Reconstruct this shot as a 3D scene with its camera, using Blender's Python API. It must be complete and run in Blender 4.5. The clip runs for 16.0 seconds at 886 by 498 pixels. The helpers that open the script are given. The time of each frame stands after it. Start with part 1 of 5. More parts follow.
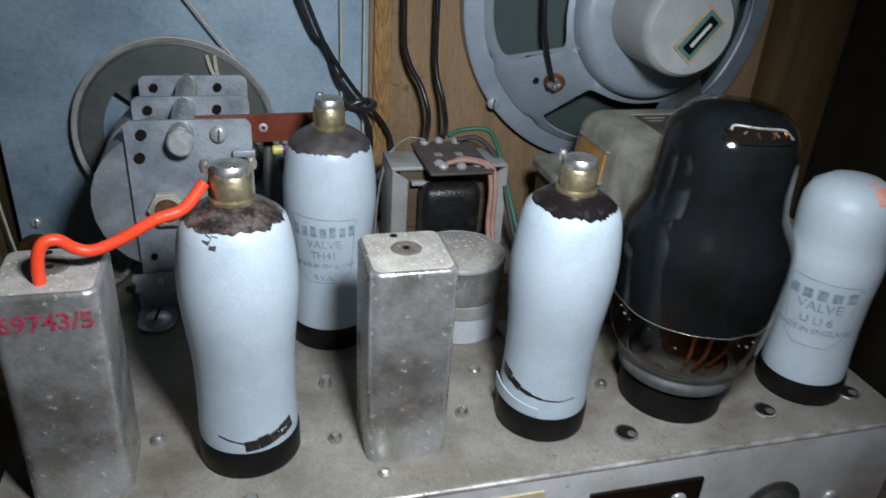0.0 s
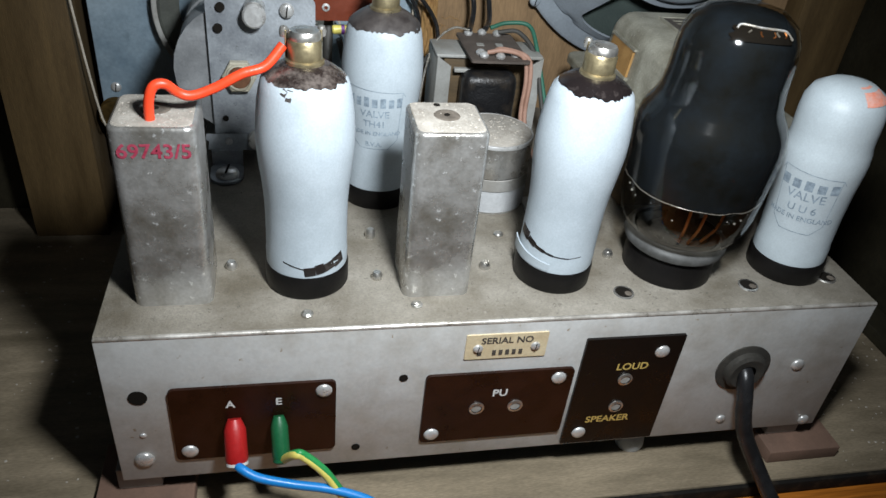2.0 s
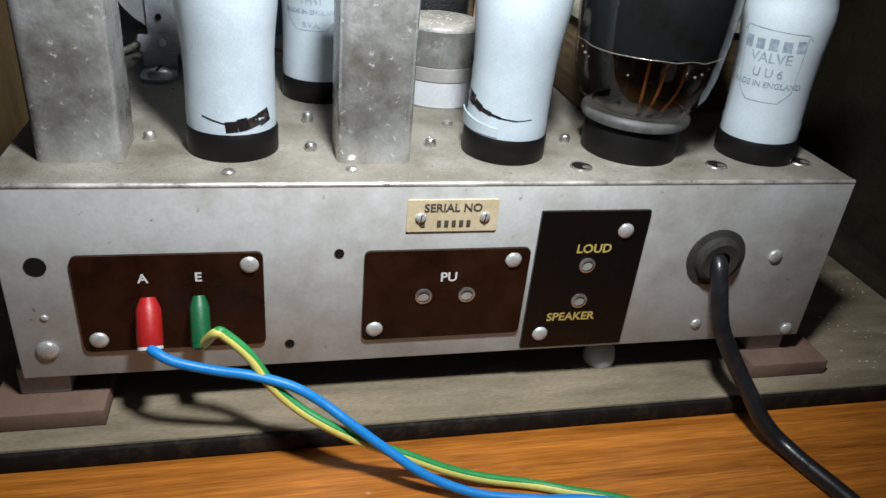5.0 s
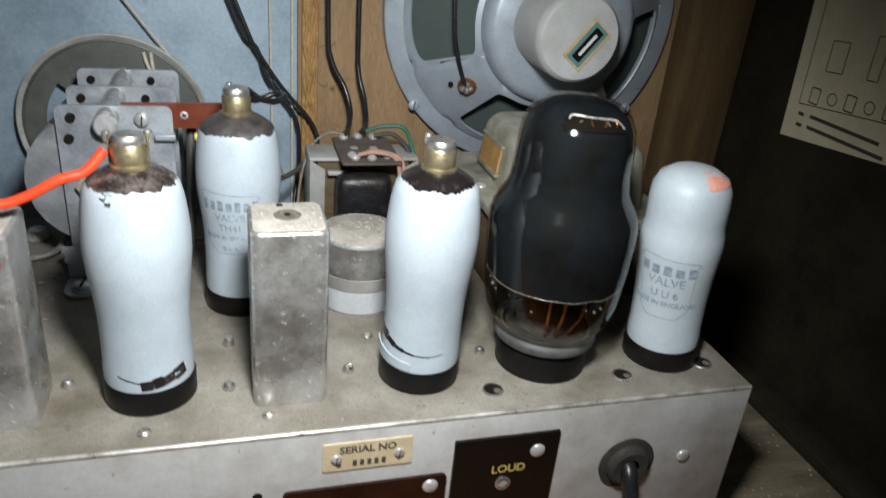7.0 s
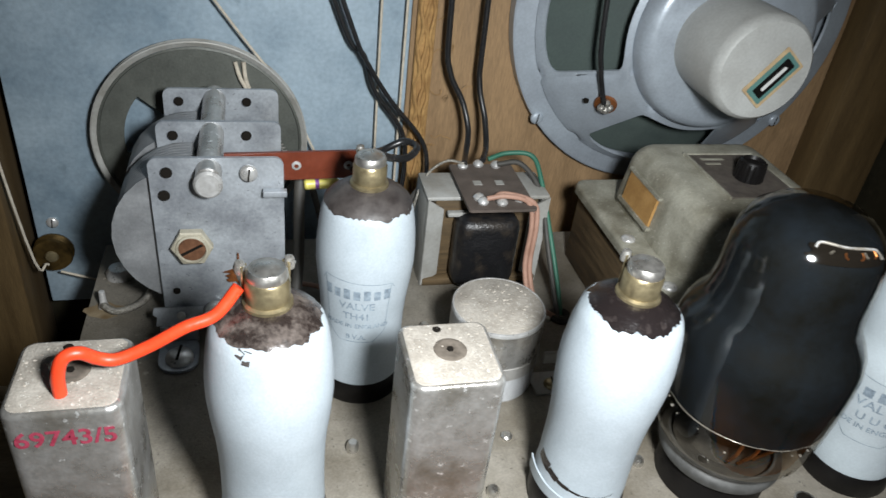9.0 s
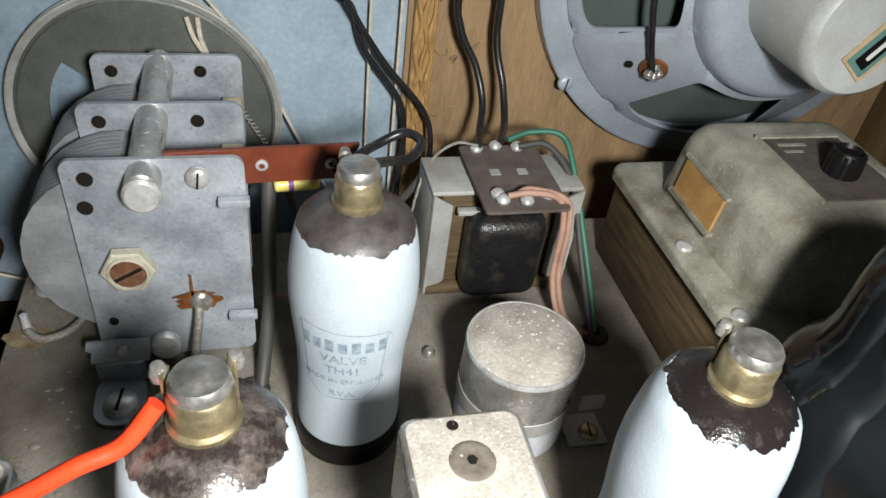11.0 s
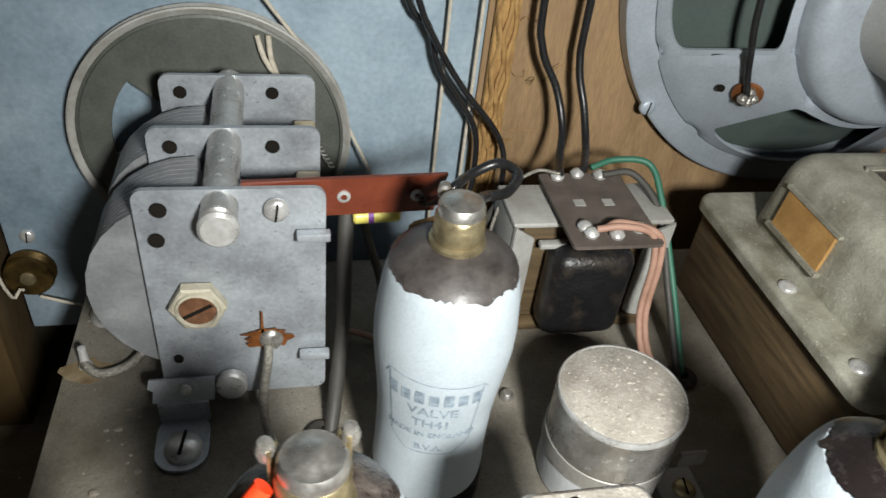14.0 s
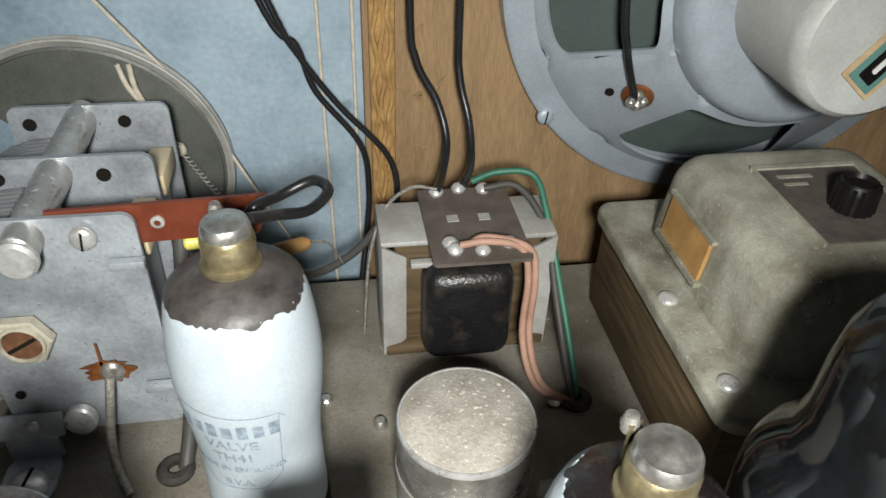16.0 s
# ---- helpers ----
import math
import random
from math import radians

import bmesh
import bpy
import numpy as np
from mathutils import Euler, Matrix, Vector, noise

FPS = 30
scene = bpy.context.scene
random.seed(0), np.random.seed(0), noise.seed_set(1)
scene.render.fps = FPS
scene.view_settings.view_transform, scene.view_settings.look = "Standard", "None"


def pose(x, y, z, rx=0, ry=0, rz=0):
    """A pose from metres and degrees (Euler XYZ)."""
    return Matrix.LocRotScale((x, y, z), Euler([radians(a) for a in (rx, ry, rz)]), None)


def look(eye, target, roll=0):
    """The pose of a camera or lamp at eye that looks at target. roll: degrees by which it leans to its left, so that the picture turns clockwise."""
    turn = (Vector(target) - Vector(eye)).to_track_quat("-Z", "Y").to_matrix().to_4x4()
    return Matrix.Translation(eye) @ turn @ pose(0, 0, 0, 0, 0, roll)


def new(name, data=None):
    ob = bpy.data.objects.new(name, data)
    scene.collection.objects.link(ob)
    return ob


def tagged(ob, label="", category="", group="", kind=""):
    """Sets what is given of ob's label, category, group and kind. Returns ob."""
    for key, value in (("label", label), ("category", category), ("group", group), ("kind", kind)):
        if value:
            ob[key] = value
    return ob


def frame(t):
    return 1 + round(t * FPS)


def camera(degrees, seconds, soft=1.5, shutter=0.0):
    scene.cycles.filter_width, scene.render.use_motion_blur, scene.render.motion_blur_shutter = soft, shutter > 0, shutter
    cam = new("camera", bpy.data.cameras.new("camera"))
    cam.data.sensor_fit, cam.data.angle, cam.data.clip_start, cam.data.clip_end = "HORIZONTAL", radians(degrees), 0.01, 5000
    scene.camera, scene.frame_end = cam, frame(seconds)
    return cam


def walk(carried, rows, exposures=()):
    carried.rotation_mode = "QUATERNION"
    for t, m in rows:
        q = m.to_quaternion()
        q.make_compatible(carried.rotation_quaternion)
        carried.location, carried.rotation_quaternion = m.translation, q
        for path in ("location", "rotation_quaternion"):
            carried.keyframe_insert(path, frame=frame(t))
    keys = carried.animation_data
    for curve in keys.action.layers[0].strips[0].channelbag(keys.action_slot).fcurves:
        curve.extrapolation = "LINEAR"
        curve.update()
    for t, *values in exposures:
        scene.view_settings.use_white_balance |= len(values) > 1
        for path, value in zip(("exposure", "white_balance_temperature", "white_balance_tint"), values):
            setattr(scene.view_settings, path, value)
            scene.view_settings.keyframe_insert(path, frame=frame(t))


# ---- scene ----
cam = camera(62.1, 16.0, soft=1.5, shutter=0.4)
PATH = [
    (0, (-0.03, -0.155, 0.251), (0.475, 1.55, -0.665), 3.9),
    (0.5, (-0.027, -0.168, 0.26), (0.525, 1.466, -0.751), 4.7),
    (1, (-0.03, -0.188, 0.271), (0.425, 1.418, -0.831), 4.6),
    (1.5, (-0.039, -0.194, 0.264), (0.382, 1.404, -0.863), 6.0),
    (2, (-0.04, -0.197, 0.257), (0.367, 1.403, -0.872), 6.7),
    (2.5, (-0.037, -0.193, 0.243), (0.402, 1.43, -0.84), 8.4),
    (3, (-0.029, -0.215, 0.203), (0.382, 1.55, -0.643), 4.8),
    (3.5, (-0.021, -0.221, 0.188), (0.408, 1.482, -0.769), 4.4),
    (3.7, (-0.023, -0.221, 0.187), (0.39, 1.471, -0.795), 5.2),
    (5.8, (-0.01, -0.214, 0.185), (0.504, 1.473, -0.759), 7.1),
    (6, (-0.007, -0.213, 0.19), (0.544, 1.481, -0.719), 7.3),
    (6.5, (-0.007, -0.211, 0.219), (0.571, 1.492, -0.655), 7.3),
    (7, (-0.004, -0.199, 0.253), (0.543, 1.519, -0.612), 5.6),
    (7.5, (-0.005, -0.183, 0.266), (0.492, 1.547, -0.605), 5.1),
    (8, (-0.018, -0.164, 0.281), (0.476, 1.513, -0.691), 5.9),
    (8.5, (-0.028, -0.139, 0.287), (0.455, 1.495, -0.761), 6.7),
    (9, (-0.034, -0.114, 0.284), (0.435, 1.491, -0.813), 7.2),
    (9.2, (-0.037, -0.107, 0.285), (0.44, 1.474, -0.844), 8.0),
    (11.3, (-0.022, -0.042, 0.268), (0.45, 1.448, -0.98), 8.0),
    (11.5, (-0.023, -0.039, 0.266), (0.449, 1.454, -0.978), 8.0),
    (12, (-0.035, -0.031, 0.257), (0.531, 1.473, -0.933), 8.8),
    (12.5, (-0.054, -0.027, 0.255), (0.419, 1.503, -0.942), 7.9),
    (13, (-0.052, -0.024, 0.257), (0.41, 1.503, -0.948), 8.4),
    (13.5, (-0.05, -0.024, 0.259), (0.392, 1.488, -0.972), 8.7),
    (14, (-0.036, -0.028, 0.264), (0.372, 1.499, -0.962), 7.4),
    (14.5, (-0.022, -0.033, 0.265), (0.334, 1.507, -0.961), 6.0),
    (15, (-0.006, -0.03, 0.26), (0.306, 1.517, -0.969), 4.8),
    (15.5, (0.012, -0.029, 0.263), (0.293, 1.554, -0.927), 2.6),
    (16, (0.021, -0.031, 0.261), (0.301, 1.559, -0.92), 2.1),
]
EXPOSURE = [(0.0, -0.45, 5900, 9), (0.5, -0.35, 6200, 9), (1.0, -0.15, 6300, 9), (2.5, 0.05, 6300, 8), (3.0, -0.1, 6200, 8), (3.5, 0.35, 6300, 8), (6.0, 0.35, 6300, 8), (7.0, 0.05, 6500, 9), (9.0, 0.2, 6500, 9), (11.5, 0.4, 6800, 9), (16.0, 0.35, 6900, 8)]
walk(cam, [(t, look(eye, target, roll)) for t, eye, target, roll in PATH], EXPOSURE)

# ---- light: one small torch lamp beside the viewer, and a dim room ----
world = bpy.data.worlds.new("room_dusk")
scene.world = world
world.use_nodes = True
world.node_tree.nodes["Background"].inputs[0].default_value = (0.75, 0.85, 1.0, 1)
world.node_tree.nodes["Background"].inputs[1].default_value = 0.03
torch = bpy.data.lights.new("torch", "SPOT")
torch.energy, torch.color, torch.shadow_soft_size = 5.0, (0.95, 0.98, 1.0), 0.016
torch.spot_size, torch.spot_blend = radians(112), 1.0
new("torch", torch).matrix_world = look((0.018, -0.113, 0.296), (0.030, 0.085, 0.098))


# ---- materials ----
def mat(name, colour, rough=0.5, metal=0.0, second=None, scale=60.0, mix=0.5, bump=0.10, fine=900.0, spread=0.07, rough_var=0.15,
        coat=0.0, stretch=(1, 1, 1), specks=None, shine=0.5):
    """A surface with blotches of a second colour, fine grain, uneven gloss and relief."""
    m = bpy.data.materials.new(name)
    m.use_nodes = True
    nt = m.node_tree
    n, l = nt.nodes, nt.links
    b = n["Principled BSDF"]
    co = n.new("ShaderNodeTexCoord")
    mp = n.new("ShaderNodeMapping")
    mp.inputs["Scale"].default_value = stretch
    l.new(co.outputs["Object"], mp.inputs["Vector"])
    big = n.new("ShaderNodeTexNoise")
    big.inputs["Scale"].default_value, big.inputs["Detail"].default_value, big.inputs["Roughness"].default_value = scale, 6, 0.65
    sm = n.new("ShaderNodeTexNoise")
    sm.inputs["Scale"].default_value, sm.inputs["Detail"].default_value = fine, 4
    l.new(mp.outputs[0], big.inputs["Vector"])
    l.new(mp.outputs[0], sm.inputs["Vector"])
    ramp = n.new("ShaderNodeValToRGB")
    c2 = second or tuple(c * (1 - spread * 2) for c in colour)
    ramp.color_ramp.elements[0].position, ramp.color_ramp.elements[1].position = mix - 0.16, mix + 0.16
    ramp.color_ramp.elements[0].color, ramp.color_ramp.elements[1].color = (*c2, 1), (*colour, 1)
    l.new(big.outputs["Fac"], ramp.inputs["Fac"])
    grain = n.new("ShaderNodeMapRange")
    grain.inputs["To Min"].default_value, grain.inputs["To Max"].default_value = 1 - spread, 1 + spread
    grain.inputs["From Min"].default_value, grain.inputs["From Max"].default_value = 0.3, 0.7
    l.new(sm.outputs["Fac"], grain.inputs["Value"])
    mul = n.new("ShaderNodeMix")
    mul.data_type, mul.blend_type = "RGBA", "MULTIPLY"
    mul.inputs["Factor"].default_value = 1
    l.new(ramp.outputs["Color"], mul.inputs["A"])
    l.new(grain.outputs[0], mul.inputs["B"])
    out = mul.outputs["Result"]
    if specks:
        per, size, tone = specks
        vor, cut, dot = n.new("ShaderNodeTexVoronoi"), n.new("ShaderNodeMapRange"), n.new("ShaderNodeMix")
        vor.inputs["Scale"].default_value = per
        warp = n.new("ShaderNodeVectorMath")
        warp.operation = "MULTIPLY_ADD"
        warp.inputs[1].default_value = (0.004, 0.004, 0.004)
        l.new(sm.outputs["Color"], warp.inputs[0])
        l.new(co.outputs["Object"], warp.inputs[2])
        l.new(warp.outputs[0], vor.inputs["Vector"])
        cut.inputs["From Min"].default_value, cut.inputs["From Max"].default_value = size, size * 0.5
        l.new(vor.outputs["Distance"], cut.inputs["Value"])
        gate = n.new("ShaderNodeMath")
        gate.operation = "MULTIPLY"
        thr = n.new("ShaderNodeMapRange")
        thr.inputs["From Min"].default_value, thr.inputs["From Max"].default_value = 0.5, 0.62
        sep = n.new("ShaderNodeSeparateColor")
        l.new(vor.outputs["Color"], sep.inputs[0])
        l.new(sep.outputs[0], thr.inputs["Value"])
        l.new(cut.outputs[0], gate.inputs[0])
        l.new(thr.outputs[0], gate.inputs[1])
        dot.data_type = "RGBA"
        l.new(gate.outputs[0], dot.inputs["Factor"])
        l.new(out, dot.inputs["A"])
        dot.inputs["B"].default_value = (*tone, 1)
        out = dot.outputs["Result"]
    l.new(out, b.inputs["Base Color"])
    b.inputs["Specular IOR Level"].default_value = shine
    rr = n.new("ShaderNodeMapRange")
    rr.inputs["To Min"].default_value, rr.inputs["To Max"].default_value = max(0.03, rough - rough_var), min(1, rough + rough_var)
    rr.inputs["From Min"].default_value, rr.inputs["From Max"].default_value = 0.3, 0.7
    l.new(big.outputs["Fac"], rr.inputs["Value"])
    l.new(rr.outputs[0], b.inputs["Roughness"])
    b.inputs["Metallic"].default_value = metal
    b.inputs["Coat Weight"].default_value = coat
    if bump:
        bp = n.new("ShaderNodeBump")
        bp.inputs["Strength"].default_value, bp.inputs["Distance"].default_value = bump, 0.0006
        l.new(sm.outputs["Fac"], bp.inputs["Height"])
        l.new(bp.outputs[0], b.inputs["Normal"])
    return m


def thin_glass(name, tint, rough=0.17):
    """A thin glass wall: tinted see-through with a Fresnel gloss."""
    m = bpy.data.materials.new(name)
    m.use_nodes = True
    n, l = m.node_tree.nodes, m.node_tree.links
    n.remove(n["Principled BSDF"])
    see, shine, mix, lw, power, lift = (n.new("ShaderNode" + k) for k in ("BsdfTransparent", "BsdfGlossy", "MixShader", "LayerWeight", "Math", "Math"))
    see.inputs["Color"].default_value = (*tint, 1)
    shine.inputs["Roughness"].default_value = rough
    lw.inputs["Blend"].default_value = 0.5
    power.operation, lift.operation = "POWER", "MULTIPLY_ADD"
    power.inputs[1].default_value = 4.0
    lift.inputs[1].default_value, lift.inputs[2].default_value = 0.6, 0.05
    l.new(lw.outputs["Facing"], power.inputs[0])
    l.new(power.outputs[0], lift.inputs[0])
    l.new(lift.outputs[0], mix.inputs[0])
    l.new(see.outputs[0], mix.inputs[1])
    l.new(shine.outputs[0], mix.inputs[2])
    l.new(mix.outputs[0], n["Material Output"].inputs["Surface"])
    return m


STEEL = mat("dusty_zinc_steel", (0.40, 0.39, 0.37), 0.55, 0.35, (0.27, 0.25, 0.22), 45, 0.45)
STEEL_FRONT = mat("stained_zinc_steel", (0.54, 0.54, 0.525), 0.5, 0.2, (0.35, 0.32, 0.275), 24, 0.42, 0.08, 700, 0.05, specks=(150, 0.10, (0.30, 0.24, 0.17)))
DUST_TOP = mat("dust_on_steel", (0.265, 0.243, 0.205), 0.75, 0.0, (0.12, 0.102, 0.074), 26, 0.5, 0.35, 1300, 0.14, specks=(420, 0.22, (0.09, 0.08, 0.065)))
CAN = mat("aluminium_can", (0.60, 0.595, 0.58), 0.30, 0.7, (0.25, 0.225, 0.185), 40, 0.48, 0.16, 900, 0.10, specks=(330, 0.24, (0.88, 0.88, 0.86)))
CAN_TOP = mat("dusty_can_top", (0.46, 0.425, 0.375), 0.85, 0.1, (0.30, 0.27, 0.23), 120, 0.5, 0.35, 1400, 0.14, specks=(620, 0.26, (0.70, 0.68, 0.63)))
BRIGHT = mat("bright_tinned_metal", (0.68, 0.68, 0.67), 0.33, 0.5, (0.48, 0.47, 0.45), 200)
ZINC = mat("grey_zinc_plate", (0.42, 0.45, 0.48), 0.42, 0.4, (0.21, 0.225, 0.25), 48, 0.45, 0.15, 1000, 0.10, specks=(380, 0.2, (0.20, 0.21, 0.22)))
VANE = mat("aluminium_vane", (0.36, 0.37, 0.38), 0.5, 0.5, (0.26, 0.27, 0.28), 90)
PAINT = mat("chalky_valve_paint", (0.425, 0.480, 0.520), 0.5, 0.0, (0.325, 0.375, 0.41), 34, 0.36, 0.12, 1400, 0.06)
PAINT_GREY = mat("grey_valve_paint", (0.47, 0.53, 0.56), 0.5, 0.0, (0.40, 0.45, 0.48), 35, 0.45, 0.12, 1400, 0.05)
DUSTYGLASS = mat("dusty_bare_glass", (0.022, 0.016, 0.014), 0.2, 0.0, (0.16, 0.135, 0.12), 230, 0.42, 0.25, 1300, 0.2)
DARKNICKEL = mat("darkened_nickel", (0.045, 0.036, 0.028), 0.4, 0.4, (0.02, 0.016, 0.013), 140)
BARE = mat("sooty_bare_glass", (0.013, 0.010, 0.010), 0.16, 0.0, (0.075, 0.062, 0.058), 260, 0.32, 0.2, 1500)
SOOT = mat("brown_grey_soot", (0.085, 0.075, 0.070), 0.45, 0.0, (0.028, 0.023, 0.022), 110, 0.5, 0.08, 1200)
WORN = mat("worn_bright_fold", (0.72, 0.69, 0.64), 0.35, 0.5, (0.28, 0.25, 0.21), 70, 0.5, 0.2, 900)
BAKELITE = mat("black_bakelite", (0.004, 0.0036, 0.0036), 0.42, 0.0, (0.009, 0.008, 0.0075), 90, shine=0.22)
BRASS = mat("dull_brass_cap", (0.50, 0.42, 0.25), 0.4, 0.85, (0.33, 0.27, 0.16), 160)
TARNISH = mat("tarnished_brass", (0.16, 0.10, 0.03), 0.4, 0.7, (0.04, 0.028, 0.012), 120)
NUT = mat("dusty_cream_nut", (0.46, 0.43, 0.34), 0.6, 0.1, (0.32, 0.29, 0.22), 200)
TIN = mat("tinned_cap_top", (0.70, 0.68, 0.64), 0.35, 0.9, (0.5, 0.48, 0.44), 200)
INK = mat("grey_valve_ink", (0.14, 0.18, 0.22), 0.7, 0.0, (0.33, 0.40, 0.46), 420, 0.5)
RED_INK = mat("red_crayon", (0.22, 0.008, 0.03), 0.8, 0.0, (0.36, 0.05, 0.09), 500)
ORANGE = mat("orange_paint_dab", (0.80, 0.25, 0.15), 0.7, 0.0, (0.70, 0.42, 0.36), 300)
PAX = mat("red_brown_paxolin", (0.165, 0.038, 0.018), 0.35, 0.0, (0.11, 0.025, 0.012), 60)
PAX_DARK = mat("dark_brown_paxolin", (0.026, 0.0080, 0.0036), 0.35, 0.0, (0.012, 0.0042, 0.0023), 80, shine=0.24)
PAX_BLACK = mat("black_paxolin", (0.004, 0.003, 0.0025), 0.35, 0.0, (0.007, 0.005, 0.004), 80, shine=0.25)
IVORY = mat("aged_ivory_plate", (0.62, 0.52, 0.34), 0.5, 0.0, (0.50, 0.40, 0.25), 120)
GOLD_INK = mat("gold_lettering", (0.65, 0.48, 0.14), 0.5, 0.2)
WHITE_INK = mat("white_lettering", (0.7, 0.7, 0.68), 0.6)
BLACK_INK = mat("worn_black_ink", (0.07, 0.06, 0.05), 0.7)
DIALBLUE = mat("blue_grey_dial_plate", (0.34, 0.43, 0.50), 0.5, 0.1, (0.19, 0.265, 0.33), 22, 0.43, 0.12, 500, 0.09, specks=(60, 0.16, (0.21, 0.28, 0.33)))
DRUM = mat("grey_drum_metal", (0.125, 0.132, 0.115), 0.5, 0.2, (0.085, 0.09, 0.08), 34, 0.5, 0.15, 900, 0.1)
PLY = mat("brown_plywood", (0.32, 0.205, 0.105), 0.75, 0.0, (0.21, 0.132, 0.066), 20, 0.5, 0.2, 500, 0.15, stretch=(3, 1, 0.5))
# pine kept darker than its own tone: the torch's falloff is in the colour
BATTEN = mat("dimmed_pine_batten", (0.125, 0.078, 0.028), 0.7, 0.0, (0.070, 0.043, 0.016), 22, 0.5, 0.2, 500, 0.15, stretch=(4, 4, 0.4))
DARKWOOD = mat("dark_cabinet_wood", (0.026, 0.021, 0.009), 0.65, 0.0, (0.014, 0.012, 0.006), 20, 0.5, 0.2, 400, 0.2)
FLOORWOOD = mat("dusty_cabinet_floor", (0.285, 0.230, 0.155), 0.85, 0.0, (0.145, 0.115, 0.072), 26, 0.5, 0.25, 700, 0.18, stretch=(0.6, 3, 1))
EDGEBLACK = mat("black_floor_edge", (0.010, 0.009, 0.008), 0.8, 0.0, (0.06, 0.045, 0.03), 120, 0.33, shine=0.2)
TABLE = mat("varnished_oak_table", (0.52, 0.175, 0.022), 0.35, 0.0, (0.20, 0.060, 0.009), 30, 0.46, 0.1, 260, 0.30, coat=0.4, stretch=(0.22, 5, 1))
BLOCK = mat("reddish_wood_block", (0.20, 0.12, 0.085), 0.85, 0.0, (0.14, 0.085, 0.06), 60)
BRAID = mat("gold_fabric_braid", (0.45, 0.27, 0.10), 0.8, 0.0, (0.28, 0.15, 0.05), 220, 0.5, 0.8, 1600)
SPK = mat("grey_speaker_enamel", (0.38, 0.43, 0.48), 0.4, 0.2, (0.29, 0.32, 0.36), 30, 0.45, 0.08)
POT = mat("grey_magnet_paint", (0.48, 0.49, 0.47), 0.5, 0.1, (0.40, 0.40, 0.38), 50)
CONE = mat("green_grey_cone_paper", (0.075, 0.10, 0.09), 0.9, 0.0, (0.055, 0.075, 0.07), 50)
TEAL = mat("teal_label", (0.10, 0.22, 0.20), 0.6)
TORN = mat("torn_label_paper", (0.50, 0.38, 0.22), 0.8, 0.0, (0.40, 0.28, 0.16), 150)
COIL = mat("black_pitch_coil", (0.008, 0.008, 0.009), 0.38, 0.0, (0.07, 0.055, 0.04), 70, 0.34, 0.4)
LAM = mat("rusty_laminations", (0.130, 0.085, 0.040), 0.7, 0.1, (0.060, 0.041, 0.021), 40, stretch=(1, 1, 12))
FRAME = mat("dusty_grey_clamp", (0.42, 0.42, 0.40), 0.6, 0.2, (0.30, 0.29, 0.26), 70)
TAGBOARD = mat("dusty_tag_board", (0.12, 0.095, 0.08), 0.8, 0.0, (0.075, 0.06, 0.05), 100)
COVER = mat("dusty_grey_cover", (0.345, 0.335, 0.275), 0.6, 0.1, (0.135, 0.122, 0.085), 46, 0.47, 0.3, 1100, 0.12, specks=(480, 0.2, (0.52, 0.50, 0.45)))
OCHRE = mat("ochre_card_window", (0.42, 0.24, 0.08), 0.7, 0.0, (0.30, 0.16, 0.05), 120)
DARKPLATE = mat("dark_selector_plate", (0.06, 0.05, 0.045), 0.5, 0.0, (0.11, 0.095, 0.08), 150)
SLEEVE = mat("pale_grey_sleeve", (0.50, 0.51, 0.52), 0.6, 0.0, (0.42, 0.43, 0.44), 60)
RUBBER = mat("black_rubber", (0.006, 0.006, 0.0065), 0.32, 0.0, (0.02, 0.02, 0.021), 120)
GROM = mat("perished_rubber", (0.028, 0.026, 0.022), 0.75, 0.0, (0.06, 0.055, 0.047), 120, 0.4, shine=0.3)
REDWIRE = mat("orange_red_sleeving", (0.85, 0.07, 0.02), 0.4, 0.0, (0.75, 0.05, 0.015), 60)
REDPLUG = mat("red_plug_plastic", (0.42, 0.015, 0.015), 0.35)
GREENPLUG = mat("green_plug_plastic", (0.012, 0.11, 0.04), 0.35)
BLUEWIRE = mat("blue_pvc", (0.015, 0.24, 0.66), 0.4)
YELLOW = mat("yellow_pvc", (0.78, 0.68, 0.16), 0.4)
GREENPVC = mat("green_pvc", (0.03, 0.30, 0.08), 0.4)
GREENWIRE = mat("dark_green_sleeving", (0.03, 0.14, 0.09), 0.5)
SALMON = mat("salmon_sleeving", (0.40, 0.235, 0.175), 0.6, 0.0, (0.31, 0.175, 0.125), 120)
GREYWIRE = mat("grey_sleeving", (0.055, 0.052, 0.046), 0.6)
STRING = mat("cream_dial_cord", (0.62, 0.56, 0.46), 0.9, 0.0, (0.45, 0.40, 0.32), 400, 0.5, 0.4, 2500)
BRAIDWIRE = mat("tinned_copper_braid", (0.45, 0.43, 0.38), 0.5, 0.7, (0.22, 0.20, 0.17), 900, 0.5, 0.9, 2500)
FLUX = mat("rusty_flux_stain", (0.22, 0.075, 0.02), 0.4, 0.1, (0.10, 0.035, 0.012), 250)
PAPER = mat("yellowed_paper_card", (0.76, 0.68, 0.48), 0.8, 0.0, (0.64, 0.56, 0.38), 30)
SMOKE = thin_glass("smoked_valve_glass", (0.80, 0.77, 0.72), 0.075)
CARBON = mat("dark_coated_inside", (0.011, 0.016, 0.023), 0.75, 0.0, (0.0065, 0.007, 0.006), 55, shine=0.1)
COPPER = mat("copper_wire", (0.55, 0.22, 0.08), 0.35, 0.9)
SOLDER = mat("dull_solder", (0.50, 0.49, 0.46), 0.3, 0.7, (0.30, 0.28, 0.25), 400)
TRIM = mat("dusty_brown_bush", (0.16, 0.135, 0.11), 0.85, 0.0, (0.08, 0.065, 0.05), 260)
